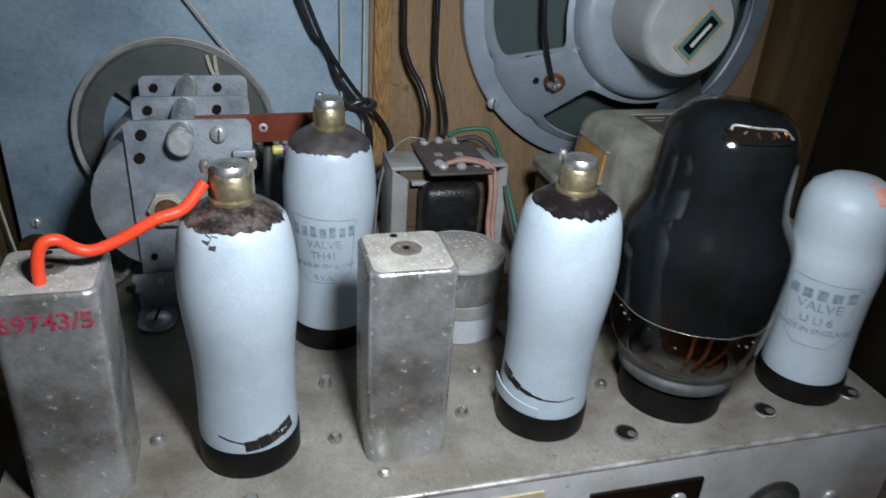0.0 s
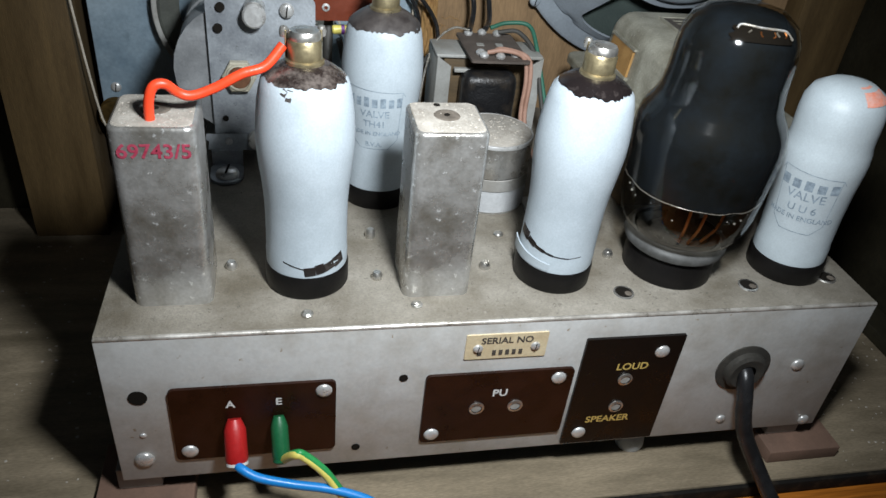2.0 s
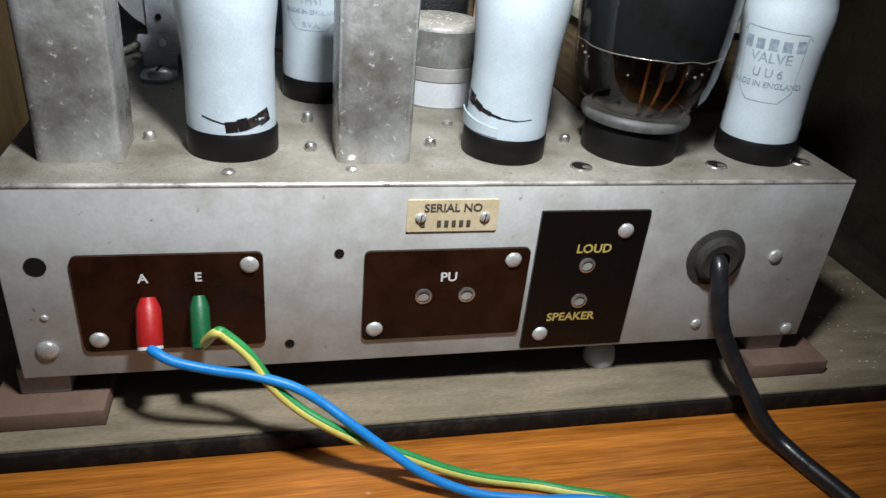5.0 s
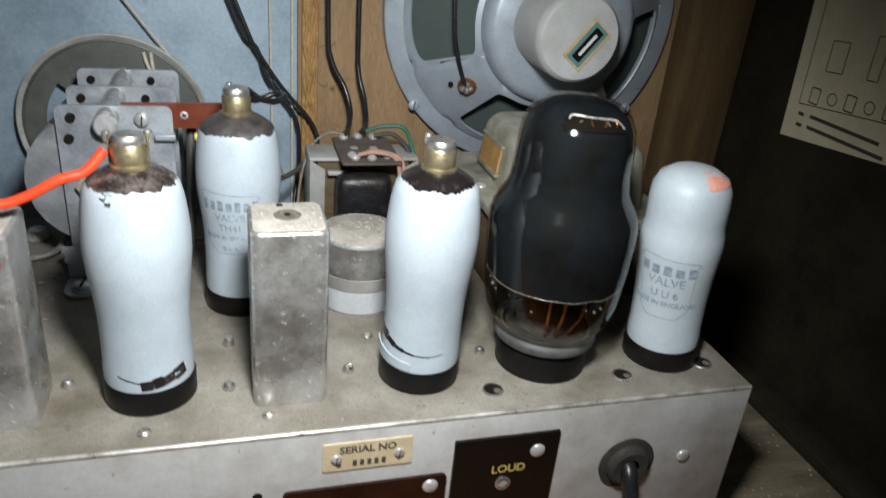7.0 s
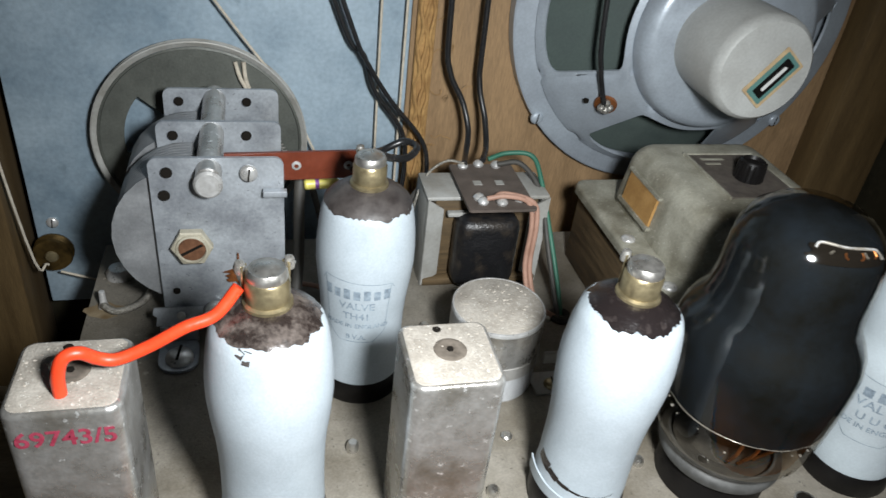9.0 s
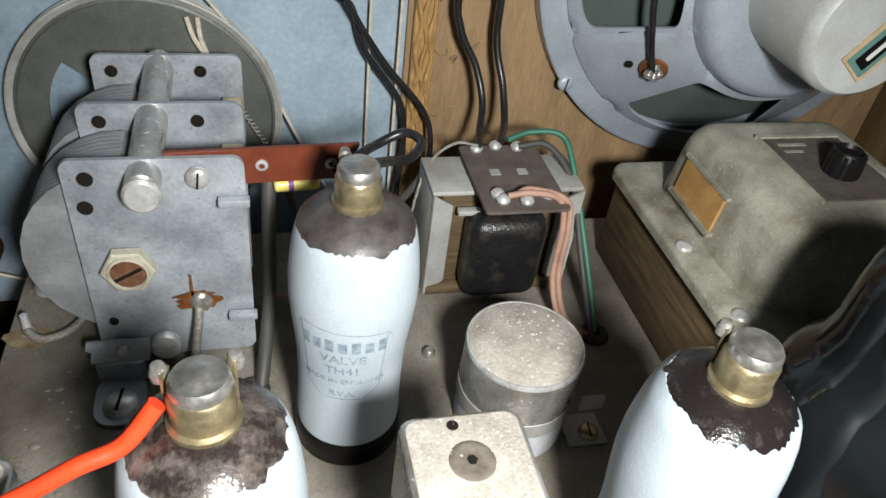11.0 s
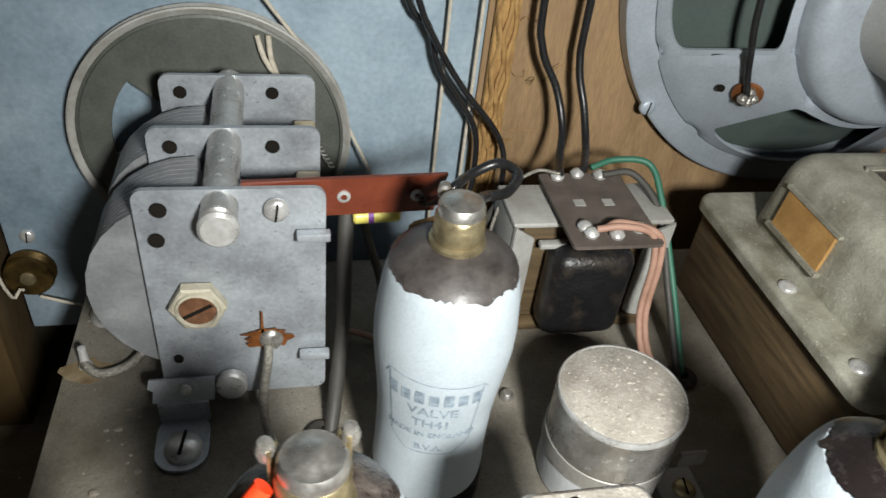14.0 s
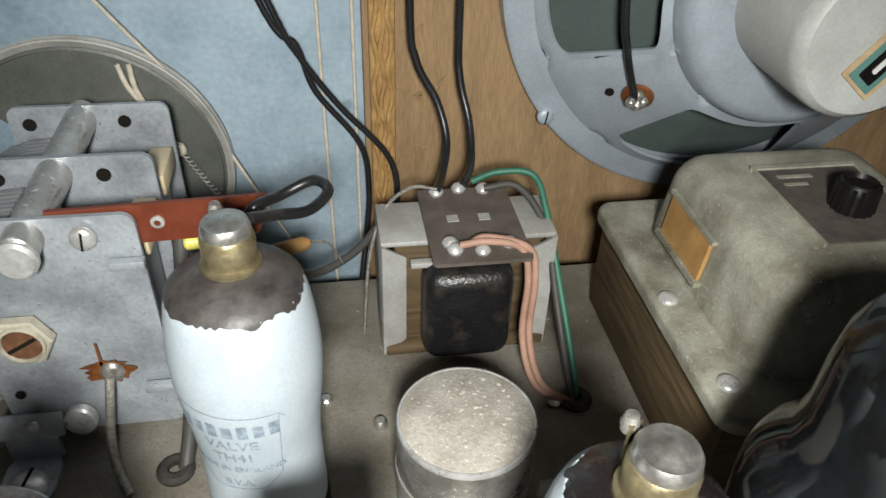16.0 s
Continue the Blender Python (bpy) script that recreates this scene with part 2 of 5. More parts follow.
CRUMB = mat("pale_dust_crumb", (0.50, 0.46, 0.40), 0.6, 0.0, (0.36, 0.32, 0.27), 300)
RUST = mat("rusty_brown_metal", (0.22, 0.105, 0.055), 0.5, 0.3, (0.10, 0.045, 0.025), 220)
STAIN = mat("flux_stained_steel", (0.24, 0.19, 0.12), 0.6, 0.0, (0.13, 0.085, 0.04), 120)
CEMENT = mat("grey_valve_cement", (0.085, 0.085, 0.082), 0.6, 0.0, (0.045, 0.045, 0.042), 160)
MICA = mat("mica_and_nickel", (0.45, 0.44, 0.42), 0.3, 0.6)
HOLE = mat("dark_inside", (0.012, 0.010, 0.008), 0.9, shine=0.1)

# ---- mesh helpers ----
BASE = {}


def thing(name, at, label, category, group="", kind=""):
    ob = tagged(new(name), label, category, group, kind)
    ob.empty_display_size = 0.01
    ob.location = at
    BASE[ob] = Vector(at)
    return ob


def part(name, bm, material, parent=None, label="", smooth=True):
    me = bpy.data.meshes.new(name)
    origin = BASE.get(parent, Vector())
    bmesh.ops.recalc_face_normals(bm, faces=bm.faces)
    bm.to_mesh(me)
    bm.free()
    me.transform(Matrix.Translation(-origin))
    if smooth:
        me.shade_smooth()
        me.set_sharp_from_angle(angle=radians(38))
    me.materials.append(material)
    ob = new(name, me)
    ob.parent = parent
    BASE[ob] = origin
    if label:
        ob["label"] = label
    return ob


def single(name, bm, material, label, category, group="", kind=""):
    return tagged(part(name, bm, material), label, category, group, kind)


def box(lo, hi, bevel=0.0, bm=None, seg=2):
    bm = bm or bmesh.new()
    r = bmesh.ops.create_cube(bm, size=1)
    vs = r["verts"]
    s = [h - l for l, h in zip(lo, hi)]
    for v in vs:
        v.co = Vector([(l + h) / 2 + c * k for l, h, c, k in zip(lo, hi, v.co, s)])
    if bevel:
        es = {e for v in vs for e in v.link_edges}
        bmesh.ops.bevel(bm, geom=list(es), offset=bevel, segments=seg, affect="EDGES", profile=0.5)
    return bm


def lathe(profile, centre, axis=(0, 0, 1), seg=48, bm=None, wobble=0.0):
    """profile: (radius, height) pairs along the axis from the centre."""
    bm = bm or bmesh.new()
    q = Vector((0, 0, 1)).rotation_difference(Vector(axis)).to_matrix()
    c = Vector(centre)
    rings = []
    for r, h in profile:
        if r < 1e-6:
            rings.append([bm.verts.new(c + q @ Vector((0, 0, h)))])
        else:
            rings.append([bm.verts.new(c + q @ Vector((r * math.cos(a), r * math.sin(a), h)))
                          for a in (2 * math.pi * i / seg for i in range(seg))])
    for a, b in zip(rings, rings[1:]):
        for i in range(seg):
            j = (i + 1) % seg
            if len(a) == 1 and len(b) == 1:
                continue
            if len(a) == 1:
                bm.faces.new((a[0], b[j], b[i]))
            elif len(b) == 1:
                bm.faces.new((a[i], a[j], b[0]))
            else:
                bm.faces.new((a[i], a[j], b[j], b[i]))
    return bm


def rod(p0, p1, r, bm=None, seg=20, bevel=0.0):
    p0, p1 = Vector(p0), Vector(p1)
    h = (p1 - p0).length
    b = min(bevel, r * 0.9)
    prof = [(0, 0), (r - b, 0), (r, b), (r, h - b), (r - b, h), (0, h)] if b else [(0, 0), (r, 0), (r, h), (0, h)]
    return lathe(prof, p0, p1 - p0, seg, bm)


def glide(pts, n=8):
    """A smooth run of points through the given ones."""
    p = [Vector(v) for v in pts]
    p = [p[0] * 2 - p[1]] + p + [p[-1] * 2 - p[-2]]
    out = []
    for i in range(1, len(p) - 2):
        for k in range(n):
            t = k / n
            a, b, c, d = p[i - 1:i + 3]
            out.append(0.5 * (2 * b + (c - a) * t + (2 * a - 5 * b + 4 * c - d) * t * t + (3 * b - a - 3 * c + d) * t ** 3))
    return out + [p[-2]]


def tube(pts, r, bm=None, seg=10, n=8):
    bm = bm or bmesh.new()
    run = glide(pts, n)
    up = Vector((0.31, 0.2, 0.93)).normalized()
    rings = []
    for i, c in enumerate(run):
        d = (run[min(i + 1, len(run) - 1)] - run[max(i - 1, 0)]).normalized()
        s = d.cross(up)
        s = s.normalized() if s.length > 1e-4 else d.orthogonal().normalized()
        up = s.cross(d).normalized()
        rings.append([bm.verts.new(c + r * (s * math.cos(a) + up * math.sin(a))) for a in (2 * math.pi * k / seg for k in range(seg))])
    for a, b in zip(rings, rings[1:]):
        for k in range(seg):
            bm.faces.new((a[k], a[(k + 1) % seg], b[(k + 1) % seg], b[k]))
    bm.faces.new(rings[0][::-1])
    bm.faces.new(rings[-1])
    return bm


def slab(outline, p, u, v, thick, bm=None):
    """A flat outline of (a, b) pairs at p + a u + b v, thickened along u x v."""
    bm = bm or bmesh.new()
    p, u, v = Vector(p), Vector(u).normalized(), Vector(v).normalized()
    w = u.cross(v) * thick
    lo = [bm.verts.new(p + u * a + v * b) for a, b in outline]
    hi = [bm.verts.new(p + u * a + v * b + w) for a, b in outline]
    bm.faces.new(lo[::-1])
    bm.faces.new(hi)
    k = len(lo)
    for i in range(k):
        bm.faces.new((lo[i], lo[(i + 1) % k], hi[(i + 1) % k], hi[i]))
    return bm


def dome_box(lo, hi, rv, rt, n=6):
    """A box with rounded upright corners (rv) and a rounded top edge (rt)."""
    bm = bmesh.new()
    rings = []
    for k in range(n + 2):
        a = radians(90 * max(0, k - 1) / n)
        z = lo[2] if k == 0 else hi[2] - rt + rt * math.sin(a)
        d = 0 if k == 0 else rt * (1 - math.cos(a))
        rings.append([bm.verts.new((x, y, z)) for x, y in round_rect(lo[0] + d, lo[1] + d, hi[0] - d, hi[1] - d, max(rv - d, 0.0004), 7)])
    for a, b in zip(rings, rings[1:]):
        for i in range(len(a)):
            j = (i + 1) % len(a)
            bm.faces.new((a[i], a[j], b[j], b[i]))
    bm.faces.new(rings[0][::-1])
    bm.faces.new(rings[-1])
    return bm


def round_rect(a0, b0, a1, b1, r, n=5):
    out = []
    for cx, cy, s in ((a1 - r, b0 + r, -90), (a1 - r, b1 - r, 0), (a0 + r, b1 - r, 90), (a0 + r, b0 + r, 180)):
        out += [(cx + r * math.cos(radians(s + 90 * i / n)), cy + r * math.sin(radians(s + 90 * i / n))) for i in range(n + 1)]
    return out


def letters(text, size, bold=0.0):
    """Built-in font letters as a flat mesh, centred on the origin."""
    cu = bpy.data.curves.new("letters", "FONT")
    cu.body, cu.size, cu.align_x, cu.align_y, cu.offset, cu.resolution_u = text, size, "CENTER", "CENTER", bold, 3
    ob = bpy.data.objects.new("letters", cu)
    scene.collection.objects.link(ob)
    dg = bpy.context.evaluated_depsgraph_get()
    me = bpy.data.meshes.new_from_object(ob.evaluated_get(dg))
    bm = bmesh.new()
    bm.from_mesh(me)
    bpy.data.objects.remove(ob)
    bpy.data.curves.remove(cu)
    bpy.data.meshes.remove(me)
    return bm


def on_front(bm, x, z, y):
    """Flat letters stood up on a plane that faces -y."""
    bm.transform(Matrix.Translation((x, y, z)) @ Matrix.Rotation(radians(90), 4, "X"))
    return bm


def radius_at(profile, h):
    for (r0, h0), (r1, h1) in zip(profile, profile[1:]):
        if h0 <= h <= h1 and h1 > h0:
            return r0 + (r1 - r0) * (h - h0) / (h1 - h0)
    return profile[-1][0]


def wrap(bm, profile, centre, angle, height):
    """Wraps a flat mesh round a lathed body. angle: degrees from -y towards +x."""
    c = Vector(centre)
    for v in bm.verts:
        h = height + v.co.y
        r = radius_at(profile, h) + 0.00012
        a = radians(angle) + v.co.x / r
        v.co = c + Vector((r * math.sin(a), -r * math.cos(a), h))
    return bm


def strips(rows, n=24):
    """Flat bars for wrapping: (x0, y0, x1, y1, thickness) lines cut into short lengths."""
    bm = bmesh.new()
    for x0, y0, x1, y1, w in rows:
        d = Vector((x1 - x0, y1 - y0, 0))
        s = Vector((-d.y, d.x, 0)).normalized() * w / 2
        prev = None
        for i in range(n + 1):
            p = Vector((x0, y0, 0)) + d * (i / n)
            cur = (bm.verts.new(p + s), bm.verts.new(p - s))
            if prev:
                bm.faces.new((prev[0], prev[1], cur[1], cur[0]))
            prev = cur
    return bm


def screw(name, at, normal, r, parent=None, material=None, slot=True, dome=0.5):
    """A domed screw head with a slot."""
    a = Vector(normal).normalized()
    o = part(name, lathe([(r, -0.0005), (r, r * 0.12), (r * 0.92, r * dome * 0.55), (r * 0.6, r * dome * 0.88), (0, r * dome)], at, a, 20),
             material or BRIGHT, parent)
    if slot:
        s = a.orthogonal().normalized()
        t = a.cross(s)
        c = Vector(at) + a * (r * dome * 0.93)
        part("slot", slab([(-r * 0.8, -r * 0.09), (r * 0.8, -r * 0.09), (r * 0.8, r * 0.09), (-r * 0.8, r * 0.09)], c, s * 0.8 + t * 0.6, t * 0.8 - s * 0.6, r * dome * 0.08),
             HOLE, o)
    return o


# ---- the cabinet ----
FZ = -0.004
def wall(name, lo, hi, material, label, category="wall"):
    return single(name, box(lo, hi, 0.0008), material, label, category, kind="structure")


single("table_top", box((-1.2, -1.2, -0.04), (1.4, 0.9, -0.012), 0.003), TABLE, "varnished orange-brown oak table top under the cabinet", "table", kind="structure")
wall("floor", (-0.26, -0.016, -0.0118), (0.335, 0.235, FZ), FLOORWOOD, "dusty brown plywood floor of the radio cabinet", "floor")
wall("trim", (-0.26, -0.0185, -0.0119), (0.335, -0.0161, FZ - 0.0004), EDGEBLACK, "black front edge of the cabinet floor", "trim")
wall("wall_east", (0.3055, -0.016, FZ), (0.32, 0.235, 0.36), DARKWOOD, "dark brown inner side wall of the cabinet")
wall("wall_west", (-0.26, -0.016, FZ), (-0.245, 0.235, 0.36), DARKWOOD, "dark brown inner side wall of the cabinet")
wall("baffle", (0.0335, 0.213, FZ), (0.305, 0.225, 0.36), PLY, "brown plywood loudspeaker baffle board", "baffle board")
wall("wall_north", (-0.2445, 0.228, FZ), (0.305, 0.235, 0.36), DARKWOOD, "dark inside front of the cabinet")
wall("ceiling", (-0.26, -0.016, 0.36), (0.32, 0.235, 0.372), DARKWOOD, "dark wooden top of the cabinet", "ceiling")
wall("ledge", (0.288, -0.012, FZ), (0.3052, 0.1955, 0.004), DARKWOOD, "dusty wooden ledge along the side wall", "ledge")
wall("batten", (0.262, 0.196, FZ), (0.303, 0.2126, 0.3598), BATTEN, "raw pine corner batten beside the baffle, colour darkened for torch falloff", "batten")
wall("batten", (-0.185, 0.196, FZ), (-0.145, 0.2276, 0.3598), BATTEN, "raw pine upright batten beside the dial plate, colour darkened for torch falloff", "batten")
wall("dial_plate", (-0.140, 0.2135, 0.036), (0.0335, 0.2165, 0.34), DIALBLUE, "blue-grey painted metal dial backing plate", "dial plate")
br = thing("fabric_braid", (0.0375, 0.211, 0.0), "frayed gold woven braid along the baffle edge", "braid")
part("backing", box((0.0330, 0.2098, 0.0), (0.0420, 0.2128, 0.355), 0.0012), BRAID, br)
rnd = random.Random(5)
for k in range(3):
    part("strand", tube([(0.0350 + 0.0025 * k + 0.0009 * math.sin(i * 1.9 + k * 2), 0.2092 + 0.0005 * math.cos(i * 1.9 + k), i * 0.006) for i in range(59)], 0.0010, seg=6, n=3), BRAID, br)
for k in range(10):
    z = rnd.uniform(0.06, 0.24)
    x = 0.0415
    pts = [(x + rnd.uniform(-0.001, 0.001), 0.2105, z)]
    for _ in range(4):
        px, py, pz = pts[-1]
        pts.append((px + rnd.uniform(-0.0005, 0.0035), rnd.uniform(0.2090, 0.2115), pz + rnd.uniform(-0.005, 0.004)))
    part("frayed_thread", tube(pts, 0.00013, seg=5, n=4), BRAID, br)

for k in range(5):
    x, z = rnd.uniform(0.044, 0.056), rnd.uniform(0.115, 0.168)
    pts = [(x, 0.2124, z)]
    for _ in range(5):
        px, py, pz = pts[-1]
        pts.append((px + rnd.uniform(-0.003, 0.004), rnd.uniform(0.2118, 0.2126), pz + rnd.uniform(-0.004, 0.004)))
    part("dark_thread", tube(pts, 0.00011, seg=5, n=5), BATTEN if k % 2 else BRAID, br)

br.location.x += 0.0025

# ---- the chassis ----
CZ = 0.085
ch = thing("chassis", (0.046, 0.095, 0.013), "dusty grey zinc-plated steel radio chassis on two wooden blocks", "chassis")
part("top", box((-0.1048, 0.0012, CZ - 0.0012), (0.1965, 0.19, CZ), 0.0005), DUST_TOP, ch, "dust-covered chassis top")
part("front_panel", box((-0.1048, 0.0, 0.013), (0.1965, 0.0012, CZ - 0.0002), 0.0005), STEEL_FRONT, ch)
part("side_panel", box((-0.1048, 0.0013, 0.013), (-0.1036, 0.19, CZ - 0.0013), 0.0003), STEEL, ch)
part("side_panel", box((0.1953, 0.0013, 0.013), (0.1965, 0.19, CZ - 0.0013), 0.0003), STEEL, ch)
part("back_panel", box((-0.1035, 0.1888, 0.013), (0.1952, 0.19, CZ - 0.0013), 0.0003), STEEL, ch)
part("worn_fold", tube([(-0.1043, 0.0007, CZ - 0.0007), (0.05, 0.0007, CZ - 0.0007), (0.1960, 0.0007, CZ - 0.0007)], 0.00095, n=20), WORN, ch, "bright worn fold along the front edge")
for x in (-0.1, 0.186):
    part("foot", box((x - 0.0083, 0.004, 0.003), (x + 0.0083, 0.012, 0.0142), 0.0008), STEEL, ch)
single("rubber_buffer", lathe([(0.0, 0.0), (0.0062, 0.0), (0.0068, 0.002), (0.0062, 0.0068), (0, 0.0168)], (0.1130, 0.0120, FZ), seg=28), SLEEVE, "pale grey rubber buffer under the chassis edge", "buffer")
for x in (-0.098, 0.193):
    single("wood_block", box((x - 0.0185, -0.007, FZ), (x + 0.0185, 0.028, 0.003), 0.0006), BLOCK, "thin reddish-brown wooden block under the chassis foot", "block", "blocks under the chassis")


# ---- valves ----
RED_BODY = [(0.0148, 0.0085), (0.0149, 0.014), (0.0147, 0.0155), (0.0146, 0.026), (0.0147, 0.034), (0.0152, 0.041), (0.0161, 0.049), (0.0167, 0.056),
            (0.0167, 0.062), (0.0163, 0.067), (0.0158, 0.0715), (0.0151, 0.0755), (0.0142, 0.0786)]
DOME = [(0.01415, 0.0786), (0.0129, 0.0801), (0.0104, 0.0820), (0.0076, 0.0836), (0.0050, 0.0844), (0.0, 0.0846)]


def base_part(v, c, r, h):
    part("base", lathe([(0, 0), (r * 0.97, 0), (r, 0.0006), (r, h - 0.0012), (r * 0.97, h), (0, h)], c), BAKELITE, v)


def capped_valve(c, label, turns=(0,), rag=1, edge=0.0792, soot=None):
    v = thing("valve", c, label, "valve", "valves on the chassis")
    base_part(v, c, 0.0154, 0.0092)
    part("painted_bulb", lathe(RED_BODY + [DOME[1], (0.0112, 0.0799), (0.0, 0.0795)], c, seg=64), PAINT, v)
    # ragged lower edge of the bare shoulder
    rnd = random.Random(rag)
    prof = RED_BODY + DOME[1:]
    bm = bmesh.new()
    seg, rows = 96, []
    low = [edge - 0.0011 * max(0, noise.noise((math.cos(2 * math.pi * i / seg) * 2.2, math.sin(2 * math.pi * i / seg) * 2.2, rag * 3.7))) * 2
           + rnd.uniform(-0.0004, 0.0004) for i in range(seg)]
    for k in range(9):
        ring = []
        for i in range(seg):
            h = low[i] + (0.0845 - low[i]) * k / 8
            r = radius_at(prof, h) + 0.00015
            a = 2 * math.pi * i / seg
            ring.append(bm.verts.new(Vector(c) + Vector((r * math.cos(a), r * math.sin(a), h))))
        rows.append(ring)
    for a, b in zip(rows, rows[1:]):
        for i in range(seg):
            bm.faces.new((a[i], a[(i + 1) % seg], b[(i + 1) % seg], b[i]))
    part("bare_shoulder", bm, soot or BARE, v, "sooty bare glass with flaked paint edge")
    cap = part("top_cap", lathe([(0.0058, 0.0832), (0.0063, 0.0840), (0.0062, 0.0848), (0.0054, 0.0853), (0.0055, 0.0860), (0.0055, 0.0908), (0.0050, 0.0916), (0.0, 0.0916)], c, seg=32), BRASS, v, "dull brass top cap clip")
    part("cap_tip", lathe([(0.0048, 0.0912), (0.0051, 0.0920), (0.0050, 0.0934), (0.0045, 0.0943), (0.0033, 0.0942), (0.0025, 0.0946), (0.0, 0.0948)], c, seg=32), TIN, cap)
    for turn in turns:
        a = radians(turn)
        d = Vector((math.cos(a), math.sin(a), 0))
        p = Vector(c) + d * 0.0061 + Vector((0, 0, 0.087))
        lug = box((-0.0013, -0.0003, -0.004), (0.0013, 0.0003, 0.0065), 0.0002)
        lug.transform(Matrix.Translation(p) @ Matrix.Rotation(a + math.pi / 2, 4, "Z"))
        part("cap_lug", lug, BRASS, cap)
        part("lug_solder", lathe([(0, -0.002), (0.0013, -0.0014), (0.0016, 0.0002), (0.0011, 0.0018), (0, 0.0022)], p + d * 0.0010 + Vector((0, 0, 0.0055)), seg=12), SOLDER, cap)
    return v


V1, V2, V3, V4, V5 = (-0.0338, 0.0315, CZ), (-0.0008, 0.0930, CZ), (0.0632, 0.0292, CZ), (0.1152, 0.0315, CZ), (0.1692, 0.0282, CZ)
v1 = capped_valve(V1, "white-painted glass valve with brass cap and red lead", (155, 40), 1, 0.0798, DUSTYGLASS)
v2 = capped_valve(V2, "white-painted glass valve with faded grey printed shield", (110,), 2, 0.0786, SOOT)
v3 = capped_valve(V3, "white-painted glass valve with brass cap and cracked paint", (115,), 3, 0.0804)


def shield_print(v, c, angle, h, prof, lines, big, k=1.2):
    """A printed shield outline with words; the maker's name stays a row of plain bars."""
    w, t = 0.0098 * k, 0.00028
    rows = [(-w, 0.010, w, 0.0088), (-w, 0.010, -w * 0.86, -0.009), (w, 0.0088, w * 0.86, -0.009), (-w * 0.86, -0.009, -w * 0.5, -0.0125), (w * 0.86, -0.009, w * 0.5, -0.0125),
            (-w * 0.5, -0.0125, w * 0.5, -0.0125), (-w * 1.1, 0.0080, -w, 0.010), (w * 1.12, 0.0072, w, 0.0088)]
    part("printed_shield", wrap(strips([(a, b * k, e, f * k, t) for a, b, e, f in rows]), prof, c, angle, h), INK, v)
    step = 0.0200 * k / big
    for i in range(big):
        x = -0.0100 * k + step * (i + 0.5)
        bar = [(x, 0.0034 * k, x, (0.0070, 0.0066)[i % 2] * k, step * 0.66)]
        part("printed_bar", wrap(strips(bar, 4), prof, c, angle, h), INK, v)
    for text, y, size in lines:
        bm = letters(text, size * k, 0.00006)
        bm.transform(Matrix.Translation((0, y * k, 0)))
        part("printed_word", wrap(bm, prof, c, angle, h), INK, v)


shield_print(v2, V2, -16, 0.0445, RED_BODY, [("VALVE", 0.0008, 0.0036), ("TH41", -0.0030, 0.0034), ("MADE IN ENGLAND", -0.0066, 0.0021), ("B.V.A.", -0.0108, 0.0024)], 7)

# black worn patch and the torn band of paint
part("worn_patch", wrap(strips([(-0.0062, -0.0002, -0.0022, 0.0002, 0.0038), (-0.0022, 0.0004, 0.0012, 0.0010, 0.0043), (0.0012, 0.0007, 0.0052, 0.0018, 0.0036), (0.0052, 0.0016, 0.0098, 0.0030, 0.0047), (-0.0140, 0.0030, -0.0062, 0.0010, 0.0005)], 8), RED_BODY, V1, 18, 0.0120), BARE, v1, "black patch where paint has rubbed off")
part("paint_crack", wrap(strips([(-0.020, 0.0042, -0.014, 0.0028, 0.0042), (-0.014, 0.0026, -0.010, 0.0010, 0.0027), (-0.010, 0.0010, -0.0058, 0.0001, 0.0016), (-0.0058, 0.0001, -0.002, -0.0006, 0.0009), (-0.002, -0.0006, 0.004, -0.0010, 0.0005), (0.004, -0.0009, 0.0092, -0.0004, 0.0003)], 8), RED_BODY, V3, -18, 0.0175), BARE, v3, "black crack across the paint")

part("paint_flake", wrap(strips([(-0.0026, 0.0012, -0.0008, 0.0004, 0.0020), (-0.0009, 0.0002, 0.0010, 0.0000, 0.0034)], 6), RED_BODY + DOME[1:], V1, -22, 0.0775), SOOT, v1, "grey spot where paint has flaked")
bm = bmesh.new()
flap = []
for i in range(21):
    a = radians(-112 + 4.2 * i)
    lift = 0.00025 + 0.0011 * max(0.0, 1 - i / 9) ** 2
    r = radius_at(RED_BODY, 0.0125) + lift
    flap.append([bm.verts.new(Vector(V3) + Vector(((r + w) * math.sin(a), -(r + w) * math.cos(a), h))) for h, w in ((0.0098, 0), (0.0152 - 0.0022 * i / 20, 0.0002), (0.0152 - 0.0022 * i / 20, -0.0003))])
for p, q in zip(flap, flap[1:]):
    for i in range(2):
        bm.faces.new((p[i], q[i], q[i + 1], p[i + 1]))
part("paint_flap", bm, PAINT, v3, "torn band of paint curling away from the glass")
v1.rotation_euler.x = -0.025
v3.rotation_euler.y = 0.015  # they lean a little in their sockets

# the large smoked valve
BIG = [(0.0166, 0.0135), (0.0168, 0.0170), (0.0188, 0.0187), (0.0222, 0.0215), (0.0247, 0.0260), (0.0262, 0.033), (0.0270, 0.042), (0.0276, 0.050), (0.0279, 0.0580), (0.0278, 0.0632),
       (0.0270, 0.0672), (0.0254, 0.0706), (0.0234, 0.0738), (0.0220, 0.0772), (0.0212, 0.0840), (0.0210, 0.0930), (0.0202, 0.0990), (0.0179, 0.1040), (0.0132, 0.1078), (0.0060, 0.1095), (0.0, 0.1097)]
v4 = thing("valve", V4, "large smoked dark glass rectifier valve with black base", "valve", "valves on the chassis")
base_part(v4, V4, 0.0183, 0.0135)
part("glass_bulb", lathe([(0.0, 0.0134), (0.0166, 0.0134)] + BIG[1:], V4, seg=72), SMOKE, v4, "clear smoked glass with bright reflections")
bm = bmesh.new()
seg, rings = 72, []
